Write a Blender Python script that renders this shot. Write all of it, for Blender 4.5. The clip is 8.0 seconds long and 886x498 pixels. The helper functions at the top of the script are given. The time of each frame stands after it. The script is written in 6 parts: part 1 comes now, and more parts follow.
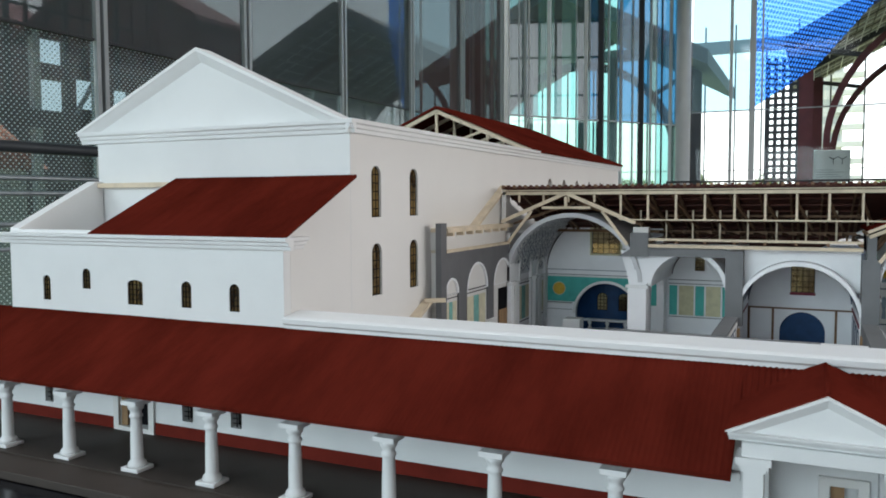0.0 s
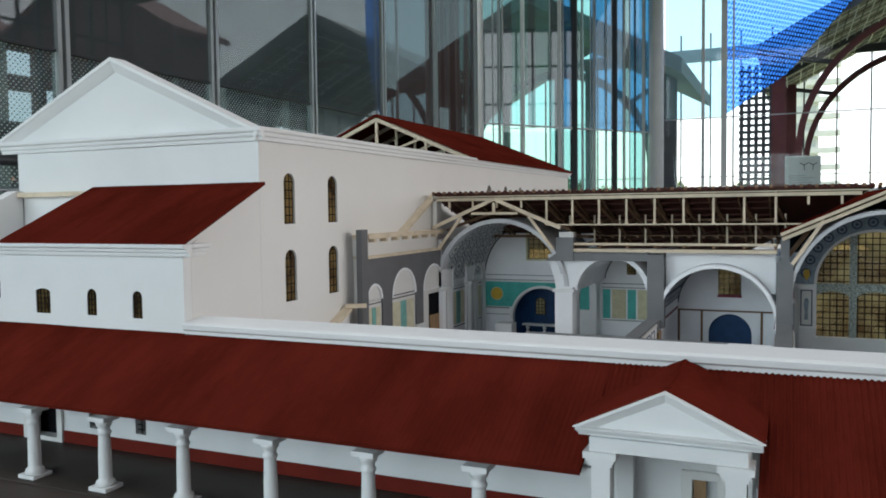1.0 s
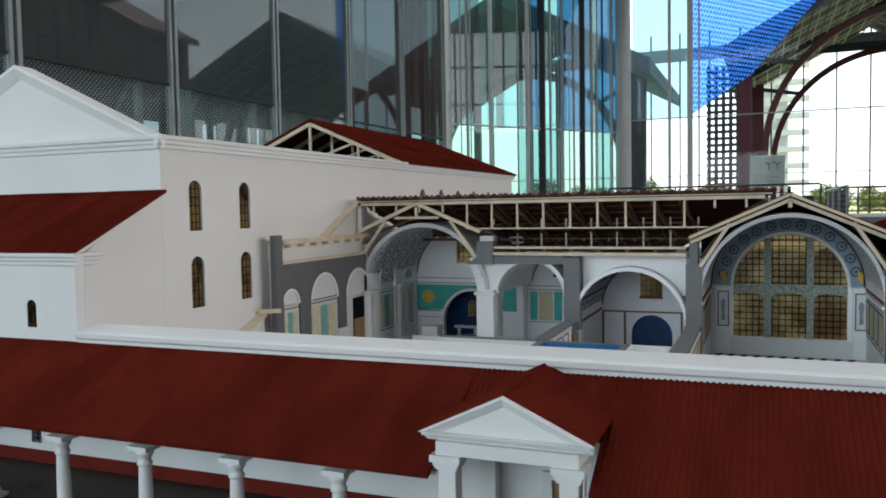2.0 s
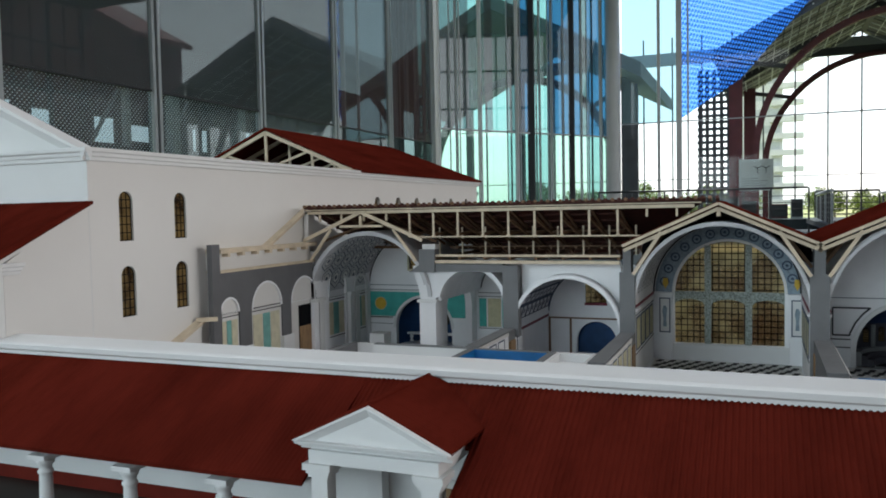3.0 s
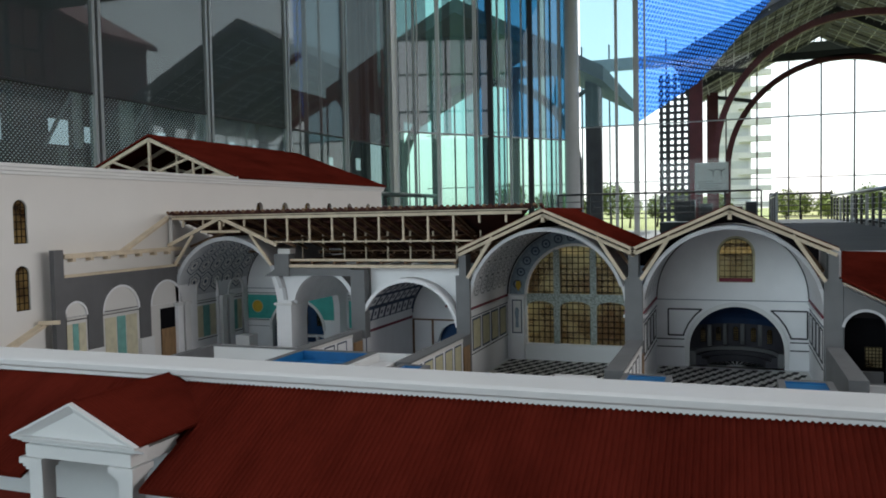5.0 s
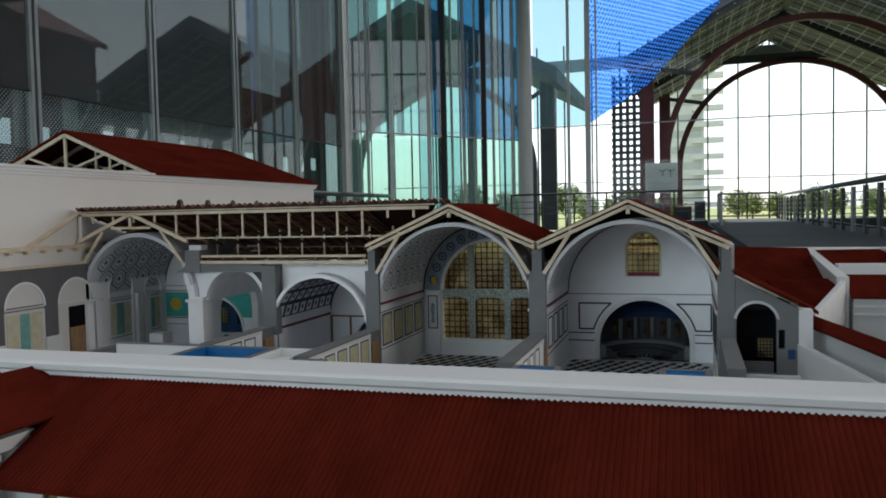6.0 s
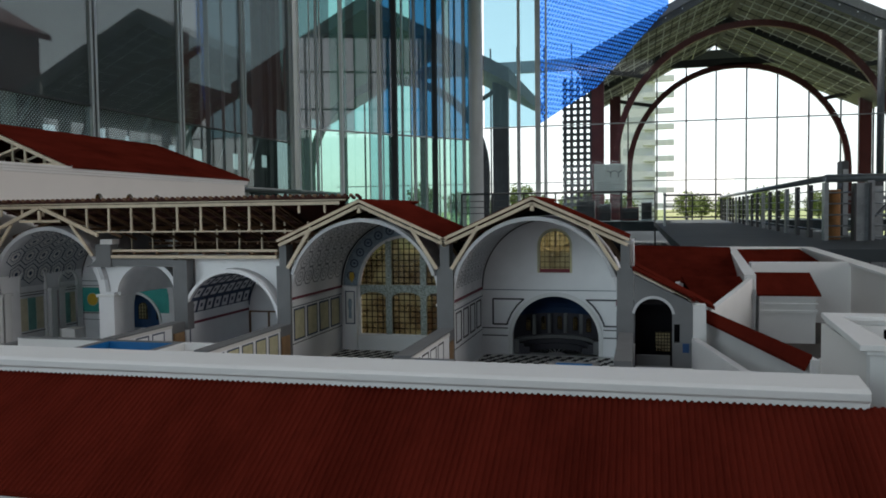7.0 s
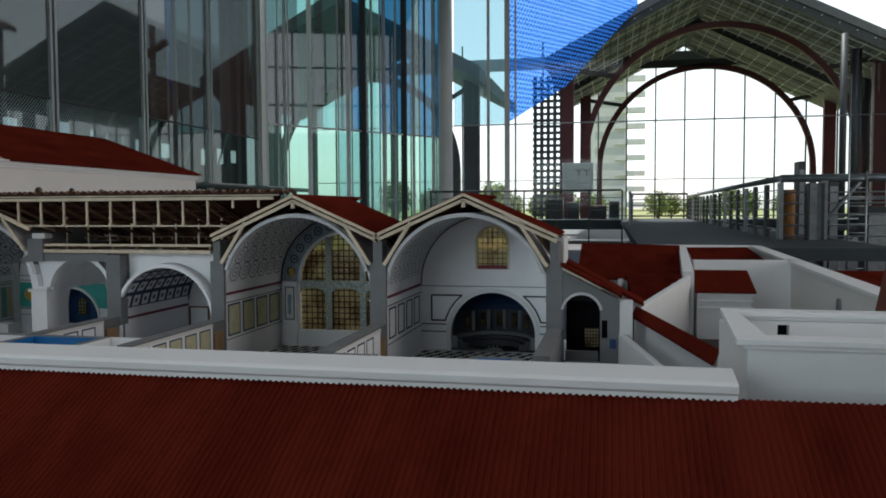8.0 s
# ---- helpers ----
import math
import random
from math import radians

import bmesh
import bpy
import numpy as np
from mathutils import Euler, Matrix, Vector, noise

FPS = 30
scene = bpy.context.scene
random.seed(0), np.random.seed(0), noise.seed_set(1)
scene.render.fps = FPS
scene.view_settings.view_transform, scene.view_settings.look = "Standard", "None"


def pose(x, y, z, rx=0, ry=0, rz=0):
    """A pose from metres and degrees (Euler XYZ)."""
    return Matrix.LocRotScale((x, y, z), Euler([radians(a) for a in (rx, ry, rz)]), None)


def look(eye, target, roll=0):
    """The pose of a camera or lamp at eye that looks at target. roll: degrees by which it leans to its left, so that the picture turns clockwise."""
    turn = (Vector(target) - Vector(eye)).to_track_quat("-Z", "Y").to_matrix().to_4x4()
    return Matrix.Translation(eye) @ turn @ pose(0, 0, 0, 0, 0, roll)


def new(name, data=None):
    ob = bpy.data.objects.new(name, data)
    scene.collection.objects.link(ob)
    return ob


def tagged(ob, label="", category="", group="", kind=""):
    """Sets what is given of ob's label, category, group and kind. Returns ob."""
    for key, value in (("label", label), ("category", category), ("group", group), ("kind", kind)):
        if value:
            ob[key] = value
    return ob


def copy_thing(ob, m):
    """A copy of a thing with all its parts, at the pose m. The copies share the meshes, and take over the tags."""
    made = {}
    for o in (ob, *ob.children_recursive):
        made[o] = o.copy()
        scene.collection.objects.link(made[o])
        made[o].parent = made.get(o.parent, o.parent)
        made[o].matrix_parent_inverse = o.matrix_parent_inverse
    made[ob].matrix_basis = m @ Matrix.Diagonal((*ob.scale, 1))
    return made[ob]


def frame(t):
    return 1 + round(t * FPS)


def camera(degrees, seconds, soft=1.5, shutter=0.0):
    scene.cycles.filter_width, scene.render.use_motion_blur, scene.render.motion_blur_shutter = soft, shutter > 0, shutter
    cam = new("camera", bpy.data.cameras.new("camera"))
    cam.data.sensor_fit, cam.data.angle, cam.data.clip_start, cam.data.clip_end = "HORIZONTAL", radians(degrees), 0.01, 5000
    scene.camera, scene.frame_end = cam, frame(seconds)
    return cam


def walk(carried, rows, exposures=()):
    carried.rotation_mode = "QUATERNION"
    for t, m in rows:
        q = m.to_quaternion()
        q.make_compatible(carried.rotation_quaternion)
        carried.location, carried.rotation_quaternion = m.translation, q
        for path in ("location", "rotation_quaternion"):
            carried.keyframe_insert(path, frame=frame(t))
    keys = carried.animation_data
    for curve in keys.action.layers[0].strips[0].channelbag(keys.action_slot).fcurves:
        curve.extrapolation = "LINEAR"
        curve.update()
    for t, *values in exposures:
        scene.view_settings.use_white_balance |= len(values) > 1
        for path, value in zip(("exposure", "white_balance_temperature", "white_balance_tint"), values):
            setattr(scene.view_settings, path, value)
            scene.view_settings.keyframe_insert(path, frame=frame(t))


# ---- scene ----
cam = camera(58.7, 8.0, soft=1.8)
PATH = [
    (0.0, (0.082, 0.011, 1.514), (-0.761, 1.82, 1.39), -0.2),
    (0.5, (0.225, 0.045, 1.505), (-0.607, 1.861, 1.395), -0.3),
    (1.0, (0.359, 0.088, 1.5), (-0.447, 1.916, 1.398), -0.7),
    (1.5, (0.487, 0.124, 1.502), (-0.292, 1.963, 1.399), -1.0),
    (2.0, (0.641, 0.162, 1.52), (-0.111, 2.012, 1.417), -1.0),
    (3.5, (1.086, 0.245, 1.551), (0.34, 2.099, 1.46), -1.1),
    (4.0, (1.27, 0.266, 1.563), (0.524, 2.119, 1.473), -1.1),
    (4.5, (1.459, 0.287, 1.562), (0.733, 2.149, 1.47), -1.1),
    (6.0, (1.857, 0.386, 1.518), (1.262, 2.293, 1.427), -1.2),
    (6.5, (1.986, 0.405, 1.528), (1.451, 2.33, 1.429), -1.1),
    (7.0, (2.082, 0.407, 1.499), (1.595, 2.345, 1.404), -0.7),
    (7.5, (2.187, 0.407, 1.487), (1.728, 2.351, 1.391), -0.4),
    (8.0, (2.273, 0.438, 1.491), (1.852, 2.39, 1.389), -0.3),
]
walk(cam, [(t, look(eye, target, roll)) for t, eye, target, roll in PATH],
     exposures=[(0.0, 1.62), (1.0, 1.46), (2.0, 1.34), (4.5, 1.17), (6.5, 0.86), (8.0, 0.75)])

# ---- world and large lights ----
world = bpy.data.worlds.new("sky")
scene.world = world
world.use_nodes = True
wn = world.node_tree.nodes
sky = wn.new("ShaderNodeTexSky")
sky.sky_type, sky.sun_disc = "NISHITA", False
sky.sun_elevation, sky.sun_rotation = radians(67), radians(-25)
sky.dust_density = 1.0
wn["Background"].inputs["Strength"].default_value = 0.15
haze = wn.new("ShaderNodeHueSaturation")
haze.inputs["Saturation"].default_value = 0.22
world.node_tree.links.new(sky.outputs["Color"], haze.inputs["Color"])
world.node_tree.links.new(haze.outputs["Color"], wn["Background"].inputs["Color"])

sun = new("sun", bpy.data.lights.new("sun", "SUN"))
sun.data.energy, sun.data.angle, sun.data.color = 4.0, radians(3), (1.0, 0.96, 0.9)
sun.matrix_world = look((-9, 25, 54), (0, 5, 0))


def daylight(name, eye, target, sx, sy, watts, colour):
    lamp = new(name, bpy.data.lights.new(name, "AREA"))
    lamp.data.shape, lamp.data.size, lamp.data.size_y = "RECTANGLE", sx, sy
    lamp.data.energy, lamp.data.color = watts, colour
    lamp.matrix_world = look(eye, target)
    return lamp


# added area lamps out of view: assumed daylight from front, side and roof opening
daylight("front_fill_light", (-5.0, -8.6, 3.8), (-3.4, 10, 1.8), 12, 4.6, 300, (0.71, 0.915, 1.0))
daylight("side_fill_light", (13.2, 6, 4.5), (0, 6, 1.8), 14, 5, 262, (1.0, 0.95, 0.90))
daylight("top_fill_light", (-1, 1.0, 12.8), (-1, 1.01, 0), 8, 6, 130, (0.95, 0.97, 1.0))


# ---- materials ----
def material(name, colour, rough=0.6, metal=0.0, vary=0.12, scale=8.0, fine=160.0, bump=0.15, spec=0.4, dirt=None, stretch=None):
    m = bpy.data.materials.new(name)
    m.use_nodes = True
    n, l = m.node_tree.nodes, m.node_tree.links
    b = n["Principled BSDF"]
    b.inputs["Roughness"].default_value, b.inputs["Metallic"].default_value = rough, metal
    b.inputs["Specular IOR Level"].default_value = spec
    co = n.new("ShaderNodeTexCoord")
    src = co.outputs["Object"]
    if stretch:
        mp = n.new("ShaderNodeMapping")
        mp.inputs["Scale"].default_value = stretch
        l.new(src, mp.inputs["Vector"])
        src = mp.outputs["Vector"]
    big, small = n.new("ShaderNodeTexNoise"), n.new("ShaderNodeTexNoise")
    big.inputs["Scale"].default_value, big.inputs["Detail"].default_value = scale, 5
    small.inputs["Scale"].default_value, small.inputs["Detail"].default_value = fine, 3
    l.new(src, big.inputs["Vector"]), l.new(src, small.inputs["Vector"])
    mix = n.new("ShaderNodeMix")
    mix.data_type = "RGBA"
    dark = dirt or tuple(c * (1 - 2 * vary) for c in colour)
    mix.inputs[6].default_value, mix.inputs[7].default_value = (*dark, 1), (*colour, 1)
    ramp = n.new("ShaderNodeMapRange")
    ramp.inputs[1].default_value, ramp.inputs[2].default_value = 0.25, 0.62
    add = n.new("ShaderNodeMath")
    add.operation = "MULTIPLY_ADD"
    l.new(small.outputs["Fac"], add.inputs[0])
    add.inputs[1].default_value = 0.25
    l.new(big.outputs["Fac"], add.inputs[2])
    sub = n.new("ShaderNodeMath")
    sub.operation = "SUBTRACT"
    l.new(add.outputs[0], sub.inputs[0])
    sub.inputs[1].default_value = 0.12
    l.new(sub.outputs[0], ramp.inputs[0])
    l.new(ramp.outputs[0], mix.inputs[0])
    l.new(mix.outputs[2], b.inputs["Base Color"])
    bp = n.new("ShaderNodeBump")
    bp.inputs["Strength"].default_value, bp.inputs["Distance"].default_value = bump, 0.002
    l.new(small.outputs["Fac"], bp.inputs["Height"])
    l.new(bp.outputs["Normal"], b.inputs["Normal"])
    return m


def glass(name, tint, gloss=0.1, rough=0.02, dots=0.0, dot_colour=(0.5, 0.6, 0.65), size=0.5, body=0.0, body_colour=(0.3, 0.3, 0.3)):
    """Thin pane: mostly clear, with a mirror share, a printed dot pattern and a share of body colour."""
    m = bpy.data.materials.new(name)
    m.use_nodes = True
    n, l = m.node_tree.nodes, m.node_tree.links
    n.remove(n["Principled BSDF"])
    out = n["Material Output"]
    tr, gl = n.new("ShaderNodeBsdfTransparent"), n.new("ShaderNodeBsdfGlossy")
    tr.inputs["Color"].default_value = (*tint, 1)
    gl.inputs["Roughness"].default_value = rough
    mix = n.new("ShaderNodeMixShader")
    mix.inputs[0].default_value = gloss
    l.new(tr.outputs[0], mix.inputs[1]), l.new(gl.outputs[0], mix.inputs[2])
    last = mix
    if body:
        df = n.new("ShaderNodeBsdfDiffuse")
        df.inputs["Color"].default_value = (*body_colour, 1)
        tl = n.new("ShaderNodeBsdfTranslucent")
        tl.inputs["Color"].default_value = (*body_colour, 1)
        half = n.new("ShaderNodeMixShader")
        l.new(df.outputs[0], half.inputs[1]), l.new(tl.outputs[0], half.inputs[2])
        b2 = n.new("ShaderNodeMixShader")
        b2.inputs[0].default_value = body
        l.new(last.outputs[0], b2.inputs[1]), l.new(half.outputs[0], b2.inputs[2])
        last = b2
    if dots:
        co, mp = n.new("ShaderNodeTexCoord"), n.new("ShaderNodeMapping")
        mp.inputs["Scale"].default_value = (1 / dots, 1 / dots, 1 / dots)
        mp.inputs["Rotation"].default_value = (radians(45), radians(45) if name.startswith("blue") else 0, 0)
        fr, sb, ln, lt = (n.new("ShaderNodeVectorMath"), n.new("ShaderNodeVectorMath"), n.new("ShaderNodeVectorMath"), n.new("ShaderNodeMath"))
        fr.operation, sb.operation, ln.operation, lt.operation = "FRACTION", "SUBTRACT", "LENGTH", "LESS_THAN"
        l.new(co.outputs["Object"], mp.inputs["Vector"]), l.new(mp.outputs[0], fr.inputs[0]), l.new(fr.outputs[0], sb.inputs[0])
        sb.inputs[1].default_value = (0.5, 0.5, 0.5)
        l.new(sb.outputs[0], ln.inputs[0]), l.new(ln.outputs["Value"], lt.inputs[0])
        lt.inputs[1].default_value = size
        df = n.new("ShaderNodeBsdfDiffuse")
        df.inputs["Color"].default_value = (*dot_colour, 1)
        tl = n.new("ShaderNodeBsdfTranslucent")
        tl.inputs["Color"].default_value = (*dot_colour, 1)
        half = n.new("ShaderNodeMixShader")
        half.inputs[0].default_value = 0.7
        l.new(df.outputs[0], half.inputs[1]), l.new(tl.outputs[0], half.inputs[2])
        b3 = n.new("ShaderNodeMixShader")
        l.new(lt.outputs[0], b3.inputs[0]), l.new(last.outputs[0], b3.inputs[1]), l.new(half.outputs[0], b3.inputs[2])
        last = b3
    l.new(last.outputs[0], out.inputs["Surface"])
    return m


def stained(m, dark, light, scale):
    """Blotchy tone in the body of a pane."""
    n, l = m.node_tree.nodes, m.node_tree.links
    co, nz, mx = n.new("ShaderNodeTexCoord"), n.new("ShaderNodeTexNoise"), n.new("ShaderNodeMix")
    mx.data_type = "RGBA"
    nz.inputs["Scale"].default_value, nz.inputs["Detail"].default_value = scale, 2
    rg = n.new("ShaderNodeMapRange")
    rg.inputs[1].default_value, rg.inputs[2].default_value = 0.36, 0.62
    mx.inputs[6].default_value, mx.inputs[7].default_value = (*dark, 1), (*light, 1)
    l.new(co.outputs["Object"], nz.inputs["Vector"]), l.new(nz.outputs["Fac"], rg.inputs[0]), l.new(rg.outputs[0], mx.inputs[0])
    for nd in list(n):
        if nd.bl_idname in ("ShaderNodeBsdfDiffuse", "ShaderNodeBsdfTranslucent"):
            l.new(mx.outputs[2], nd.inputs["Color"])
    return m


WHITE = material("white_model_paint", (0.745, 0.75, 0.745), 0.55, vary=0.025, scale=5, fine=220, bump=0.08)
OFFWHITE = material("plaster_cream", (0.72, 0.705, 0.68), 0.6, vary=0.018, scale=3, fine=200, bump=0.1)
INNER = material("interior_plaster", (0.86, 0.865, 0.88), 0.6, vary=0.03, scale=10, fine=240, bump=0.1)
LILAC = material("vault_plaster", (0.80, 0.80, 0.82), 0.6, vary=0.06, scale=12, fine=240, bump=0.1)
GREY = material("cut_face_grey", (0.175, 0.18, 0.185), 0.7, vary=0.07, scale=10, fine=260, bump=0.12)
DGREY = material("cut_wall_dark_grey", (0.13, 0.13, 0.135), 0.7, vary=0.07, scale=10, fine=260, bump=0.12)
RED = material("roof_red", (0.104, 0.0145, 0.009), 0.65, vary=0.2, scale=7, fine=60, bump=0.3, spec=0.0, stretch=(1, 0.35, 0.35))
REDDARK = material("roof_red_underside", (0.07, 0.017, 0.010), 0.75, vary=0.2, scale=20, fine=120, bump=0.3)
DADO = material("dado_red", (0.15, 0.018, 0.011), 0.65, vary=0.1, scale=14, spec=0.1)
WOOD = material("basswood", (0.68, 0.57, 0.42), 0.6, vary=0.12, scale=16, fine=120, bump=0.2)
# darker brown for set-back roof members, some tile ends and painted lines
WOODDK = material("dark_brown_strip", (0.20, 0.112, 0.06), 0.65, vary=0.18, scale=24, fine=120, bump=0.2)
DOORWOOD = material("door_wood", (0.33, 0.20, 0.10), 0.6, vary=0.2, scale=18, fine=90, stretch=(3, 3, 0.6))
TEAL = material("teal_paint", (0.06, 0.42, 0.37), 0.55, vary=0.12, scale=18)
TEALPALE = material("faded_teal_paint", (0.20, 0.46, 0.42), 0.6, vary=0.15, scale=18)
OCHREPALE = material("faded_ochre_paint", (0.66, 0.62, 0.45), 0.6, vary=0.1, scale=25)
YELLOW = material("ochre_paint", (0.60, 0.56, 0.36), 0.6, vary=0.12, scale=25)
GOLD = material("gold_disc", (0.62, 0.40, 0.04), 0.5, vary=0.1, scale=30)
BLUE = material("apse_blue_paint", (0.008, 0.052, 0.15), 0.6, vary=0.15, scale=20)
DOMEBLUE = material("deep_blue_paint", (0.006, 0.028, 0.085), 0.65, vary=0.15, scale=20)
POOL = material("pool_blue", (0.007, 0.16, 0.40), 0.45, vary=0.1, scale=20, bump=0.05, spec=0.6)
LINE = material("line_black", (0.025, 0.027, 0.035), 0.6)
LINEBLUE = material("line_blue", (0.055, 0.085, 0.14), 0.6)
MAROON = material("border_maroon", (0.20, 0.022, 0.045), 0.6)
VGREY = material("vault_grey", (0.56, 0.57, 0.59), 0.6, vary=0.06, scale=12, fine=240, bump=0.1)
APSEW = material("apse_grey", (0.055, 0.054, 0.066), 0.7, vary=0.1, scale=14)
COFFER = material("coffer_grey", (0.19, 0.205, 0.225), 0.6, vary=0.1)
COFFERBLUE = material("coffer_blue", (0.035, 0.055, 0.105), 0.6, vary=0.12)
MOSAIC = material("mosaic_green", (0.36, 0.41, 0.38), 0.6, vary=0.45, scale=110, fine=200)
SCROLL = material("scroll_blue", (0.27, 0.35, 0.42), 0.6, vary=0.2, scale=60)
BLACKT = material("tile_black", (0.012, 0.012, 0.013), 0.6, spec=0.1)
WHITET = material("tile_white", (0.78, 0.77, 0.74), 0.45)
BAR = material("window_lead", (0.010, 0.008, 0.006), 0.7, spec=0.1)
AMBER = glass("amber_pane", (0.95, 0.82, 0.50), 0.06, 0.15, body=0.36, body_colour=(0.62, 0.47, 0.20))
AMBERDK = glass("brown_pane", (0.55, 0.38, 0.16), 0.06, 0.12, body=0.5, body_colour=(0.40, 0.27, 0.11))
stained(AMBERDK, (0.13, 0.075, 0.035), (0.55, 0.40, 0.17), 11.0)
stained(AMBER, (0.15, 0.055, 0.02), (0.92, 0.82, 0.52), 6.0)
# near-black plates standing in for the shade inside openings
VOID = material("shade_black", (0.010, 0.010, 0.012), 0.9, spec=0.05)
BOARD = material("base_board", (0.050, 0.038, 0.031), 0.6, vary=0.12, scale=6, fine=90)
PLINTH = material("black_lacquer", (0.008, 0.008, 0.011), 0.16, vary=0.1, spec=0.4, bump=0.02)
STEEL = material("mullion_steel", (0.44, 0.47, 0.48), 0.4, 0.6, vary=0.06, scale=3, fine=40)
STEELW = material("white_steel", (0.66, 0.69, 0.70), 0.45, vary=0.05, scale=2, fine=30)
STEELDK = material("dark_steel", (0.042, 0.046, 0.052), 0.5, 0.2, vary=0.15, scale=2, fine=30)
OXIDE = material("oxide_red_steel", (0.10, 0.022, 0.026), 0.55, vary=0.15, scale=2, fine=30)
GALV = material("galvanised", (0.30, 0.33, 0.35), 0.38, 0.7, vary=0.15, scale=9, fine=60)
RUST = material("rusty_tube", (0.45, 0.22, 0.08), 0.6, 0.2, vary=0.25, scale=8, fine=40)
SCREEN = material("grey_blind", (0.056, 0.066, 0.072), 0.45, vary=0.10, scale=0.8, fine=30, spec=0.2)
CONCRETE = material("hall_floor", (0.13, 0.13, 0.135), 0.7, vary=0.12, scale=1.2, fine=30)
DECK = material("walkway_deck", (0.045, 0.055, 0.062), 0.75, 0.0, spec=0.15, vary=0.12, scale=1.5, fine=40)
CEIL = material("roof_lining", (0.12, 0.12, 0.13), 0.6, vary=0.12, scale=1, fine=20)
HAZEW = material("pale_window", (0.52, 0.56, 0.58), 0.3, vary=0.04, scale=1)
BUILDW = material("pale_render", (0.74, 0.75, 0.76), 0.7, vary=0.05, scale=1)
GRASS = material("grass", (0.22, 0.24, 0.09), 0.9, vary=0.25, scale=0.2, fine=4)
LEAF = material("leaf_green", (0.17, 0.23, 0.055), 0.7, vary=0.3, scale=0.6, fine=6)
BARK = material("bark", (0.10, 0.08, 0.06), 0.85, vary=0.25, scale=3)
TILEROOF = material("clay_tiles", (0.50, 0.14, 0.06), 0.7, vary=0.2, scale=2, fine=14)
PAPER = material("sign_board", (0.55, 0.59, 0.58), 0.5, vary=0.04)
INK = material("sign_ink", (0.03, 0.035, 0.04), 0.6)
CLEAR = glass("clear_glass", (0.93, 0.97, 0.97), 0.03)
ENDG = glass("end_screen_glass", (0.94, 0.98, 0.98), 0.010)
BLINDG = glass("blind_front_glass", (0.93, 0.97, 0.97), 0.055)
FRIT = glass("dotted_glass", (0.42, 0.50, 0.52), 0.10, dots=0.06, dot_colour=(0.30, 0.35, 0.37), size=0.22, body=0.12, body_colour=(0.22, 0.26, 0.28))
TINT = glass("tinted_glass", (0.36, 0.45, 0.45), 0.10)
# dark tint; the reddish body colour imitates reflected red structure
TINTRED = glass("red_reflection_glass", (0.23, 0.28, 0.285), 0.14, body=0.2, body_colour=(0.12, 0.075, 0.075))
# teal panes; pale body colours imitate a veil of reflections
TEALA = glass("pale_teal_glass", (0.60, 0.79, 0.73), 0.08, body=0.06, body_colour=(0.35, 0.55, 0.55))
TEALB = glass("deep_teal_glass", (0.28, 0.42, 0.42), 0.12, body=0.14, body_colour=(0.22, 0.24, 0.27))
# blue reflection put into the tint of some teal panes
TEALC = glass("blue_teal_glass", (0.16, 0.37, 0.50), 0.10, body=0.16, body_colour=(0.12, 0.28, 0.40))
TEALG = glass("teal_glass", (0.43, 0.66, 0.64), 0.08, body=0.10, body_colour=(0.26, 0.40, 0.42))
# tint imitating the pale blue reflection above the transom
PALEG = glass("pale_reflection_glass", (0.60, 0.76, 0.80), 0.05, body=0.06, body_colour=(0.30, 0.45, 0.50))
# blue reflection in the end glass, put into a dotted sheet
BLUEG = glass("blue_reflection_dots", (0.40, 0.62, 0.95), 0.05, dots=0.14, dot_colour=(0.06, 0.26, 0.74), size=0.42)


# ---- mesh helpers ----
def tess(loops):
    from mathutils.geometry import tessellate_polygon
    return tessellate_polygon([[Vector((u, v, 0)) for u, v in lp] for lp in loops])


def place(axis, a, u, v):
    return {"x": (a, u, v), "y": (u, a, v), "z": (u, v, a)}[axis]


def plate(bm, loops, axis, a0, a1):
    """Solid with outline loops[0] and holes loops[1:], drawn in the plane across the axis, from a0 to a1."""
    flat = [p for lp in loops for p in lp]
    front = [bm.verts.new(place(axis, a0, u, v)) for u, v in flat]
    back = [bm.verts.new(place(axis, a1, u, v)) for u, v in flat]
    for t in tess(loops):
        if len(set(t)) == 3:
            bm.faces.new([front[i] for i in t])
            bm.faces.new([back[i] for i in reversed(t)])
    k = 0
    for lp in loops:
        c = len(lp)
        for i in range(c):
            j = (i + 1) % c
            bm.faces.new((front[k + i], front[k + j], back[k + j], back[k + i]))
        k += c
    return bm


def box(bm, x0, x1, y0, y1, z0, z1):
    return plate(bm, [[(x0, y0), (x1, y0), (x1, y1), (x0, y1)]], "z", z0, z1)


def rect(u0, u1, v0, v1):
    return [(u0, v0), (u1, v0), (u1, v1), (u0, v1)]


def arched(c, half, z0, z1, n=14, flat=1.0):
    """Outline of an opening with a round head; flat < 1 gives a shallow head."""
    rise = half * flat
    zs = z1 - rise
    return [(c - half, z0), (c + half, z0)] + [(c + half * math.cos(math.pi * i / n), zs + rise * math.sin(math.pi * i / n)) for i in range(n + 1)]


def beam(bm, p, q, w, h=None):
    p, q, h = Vector(p), Vector(q), h or w
    m = (q - p).to_track_quat("X", "Z").to_matrix()
    vs = []
    for e in (p, q):
        for sy, sz in ((-1, -1), (1, -1), (1, 1), (-1, 1)):
            vs.append(bm.verts.new(e + m @ Vector((0, sy * w / 2, sz * h / 2))))
    for f in ((0, 3, 2, 1), (4, 5, 6, 7), (0, 1, 5, 4), (1, 2, 6, 5), (2, 3, 7, 6), (3, 0, 4, 7)):
        bm.faces.new([vs[i] for i in f])
    return bm


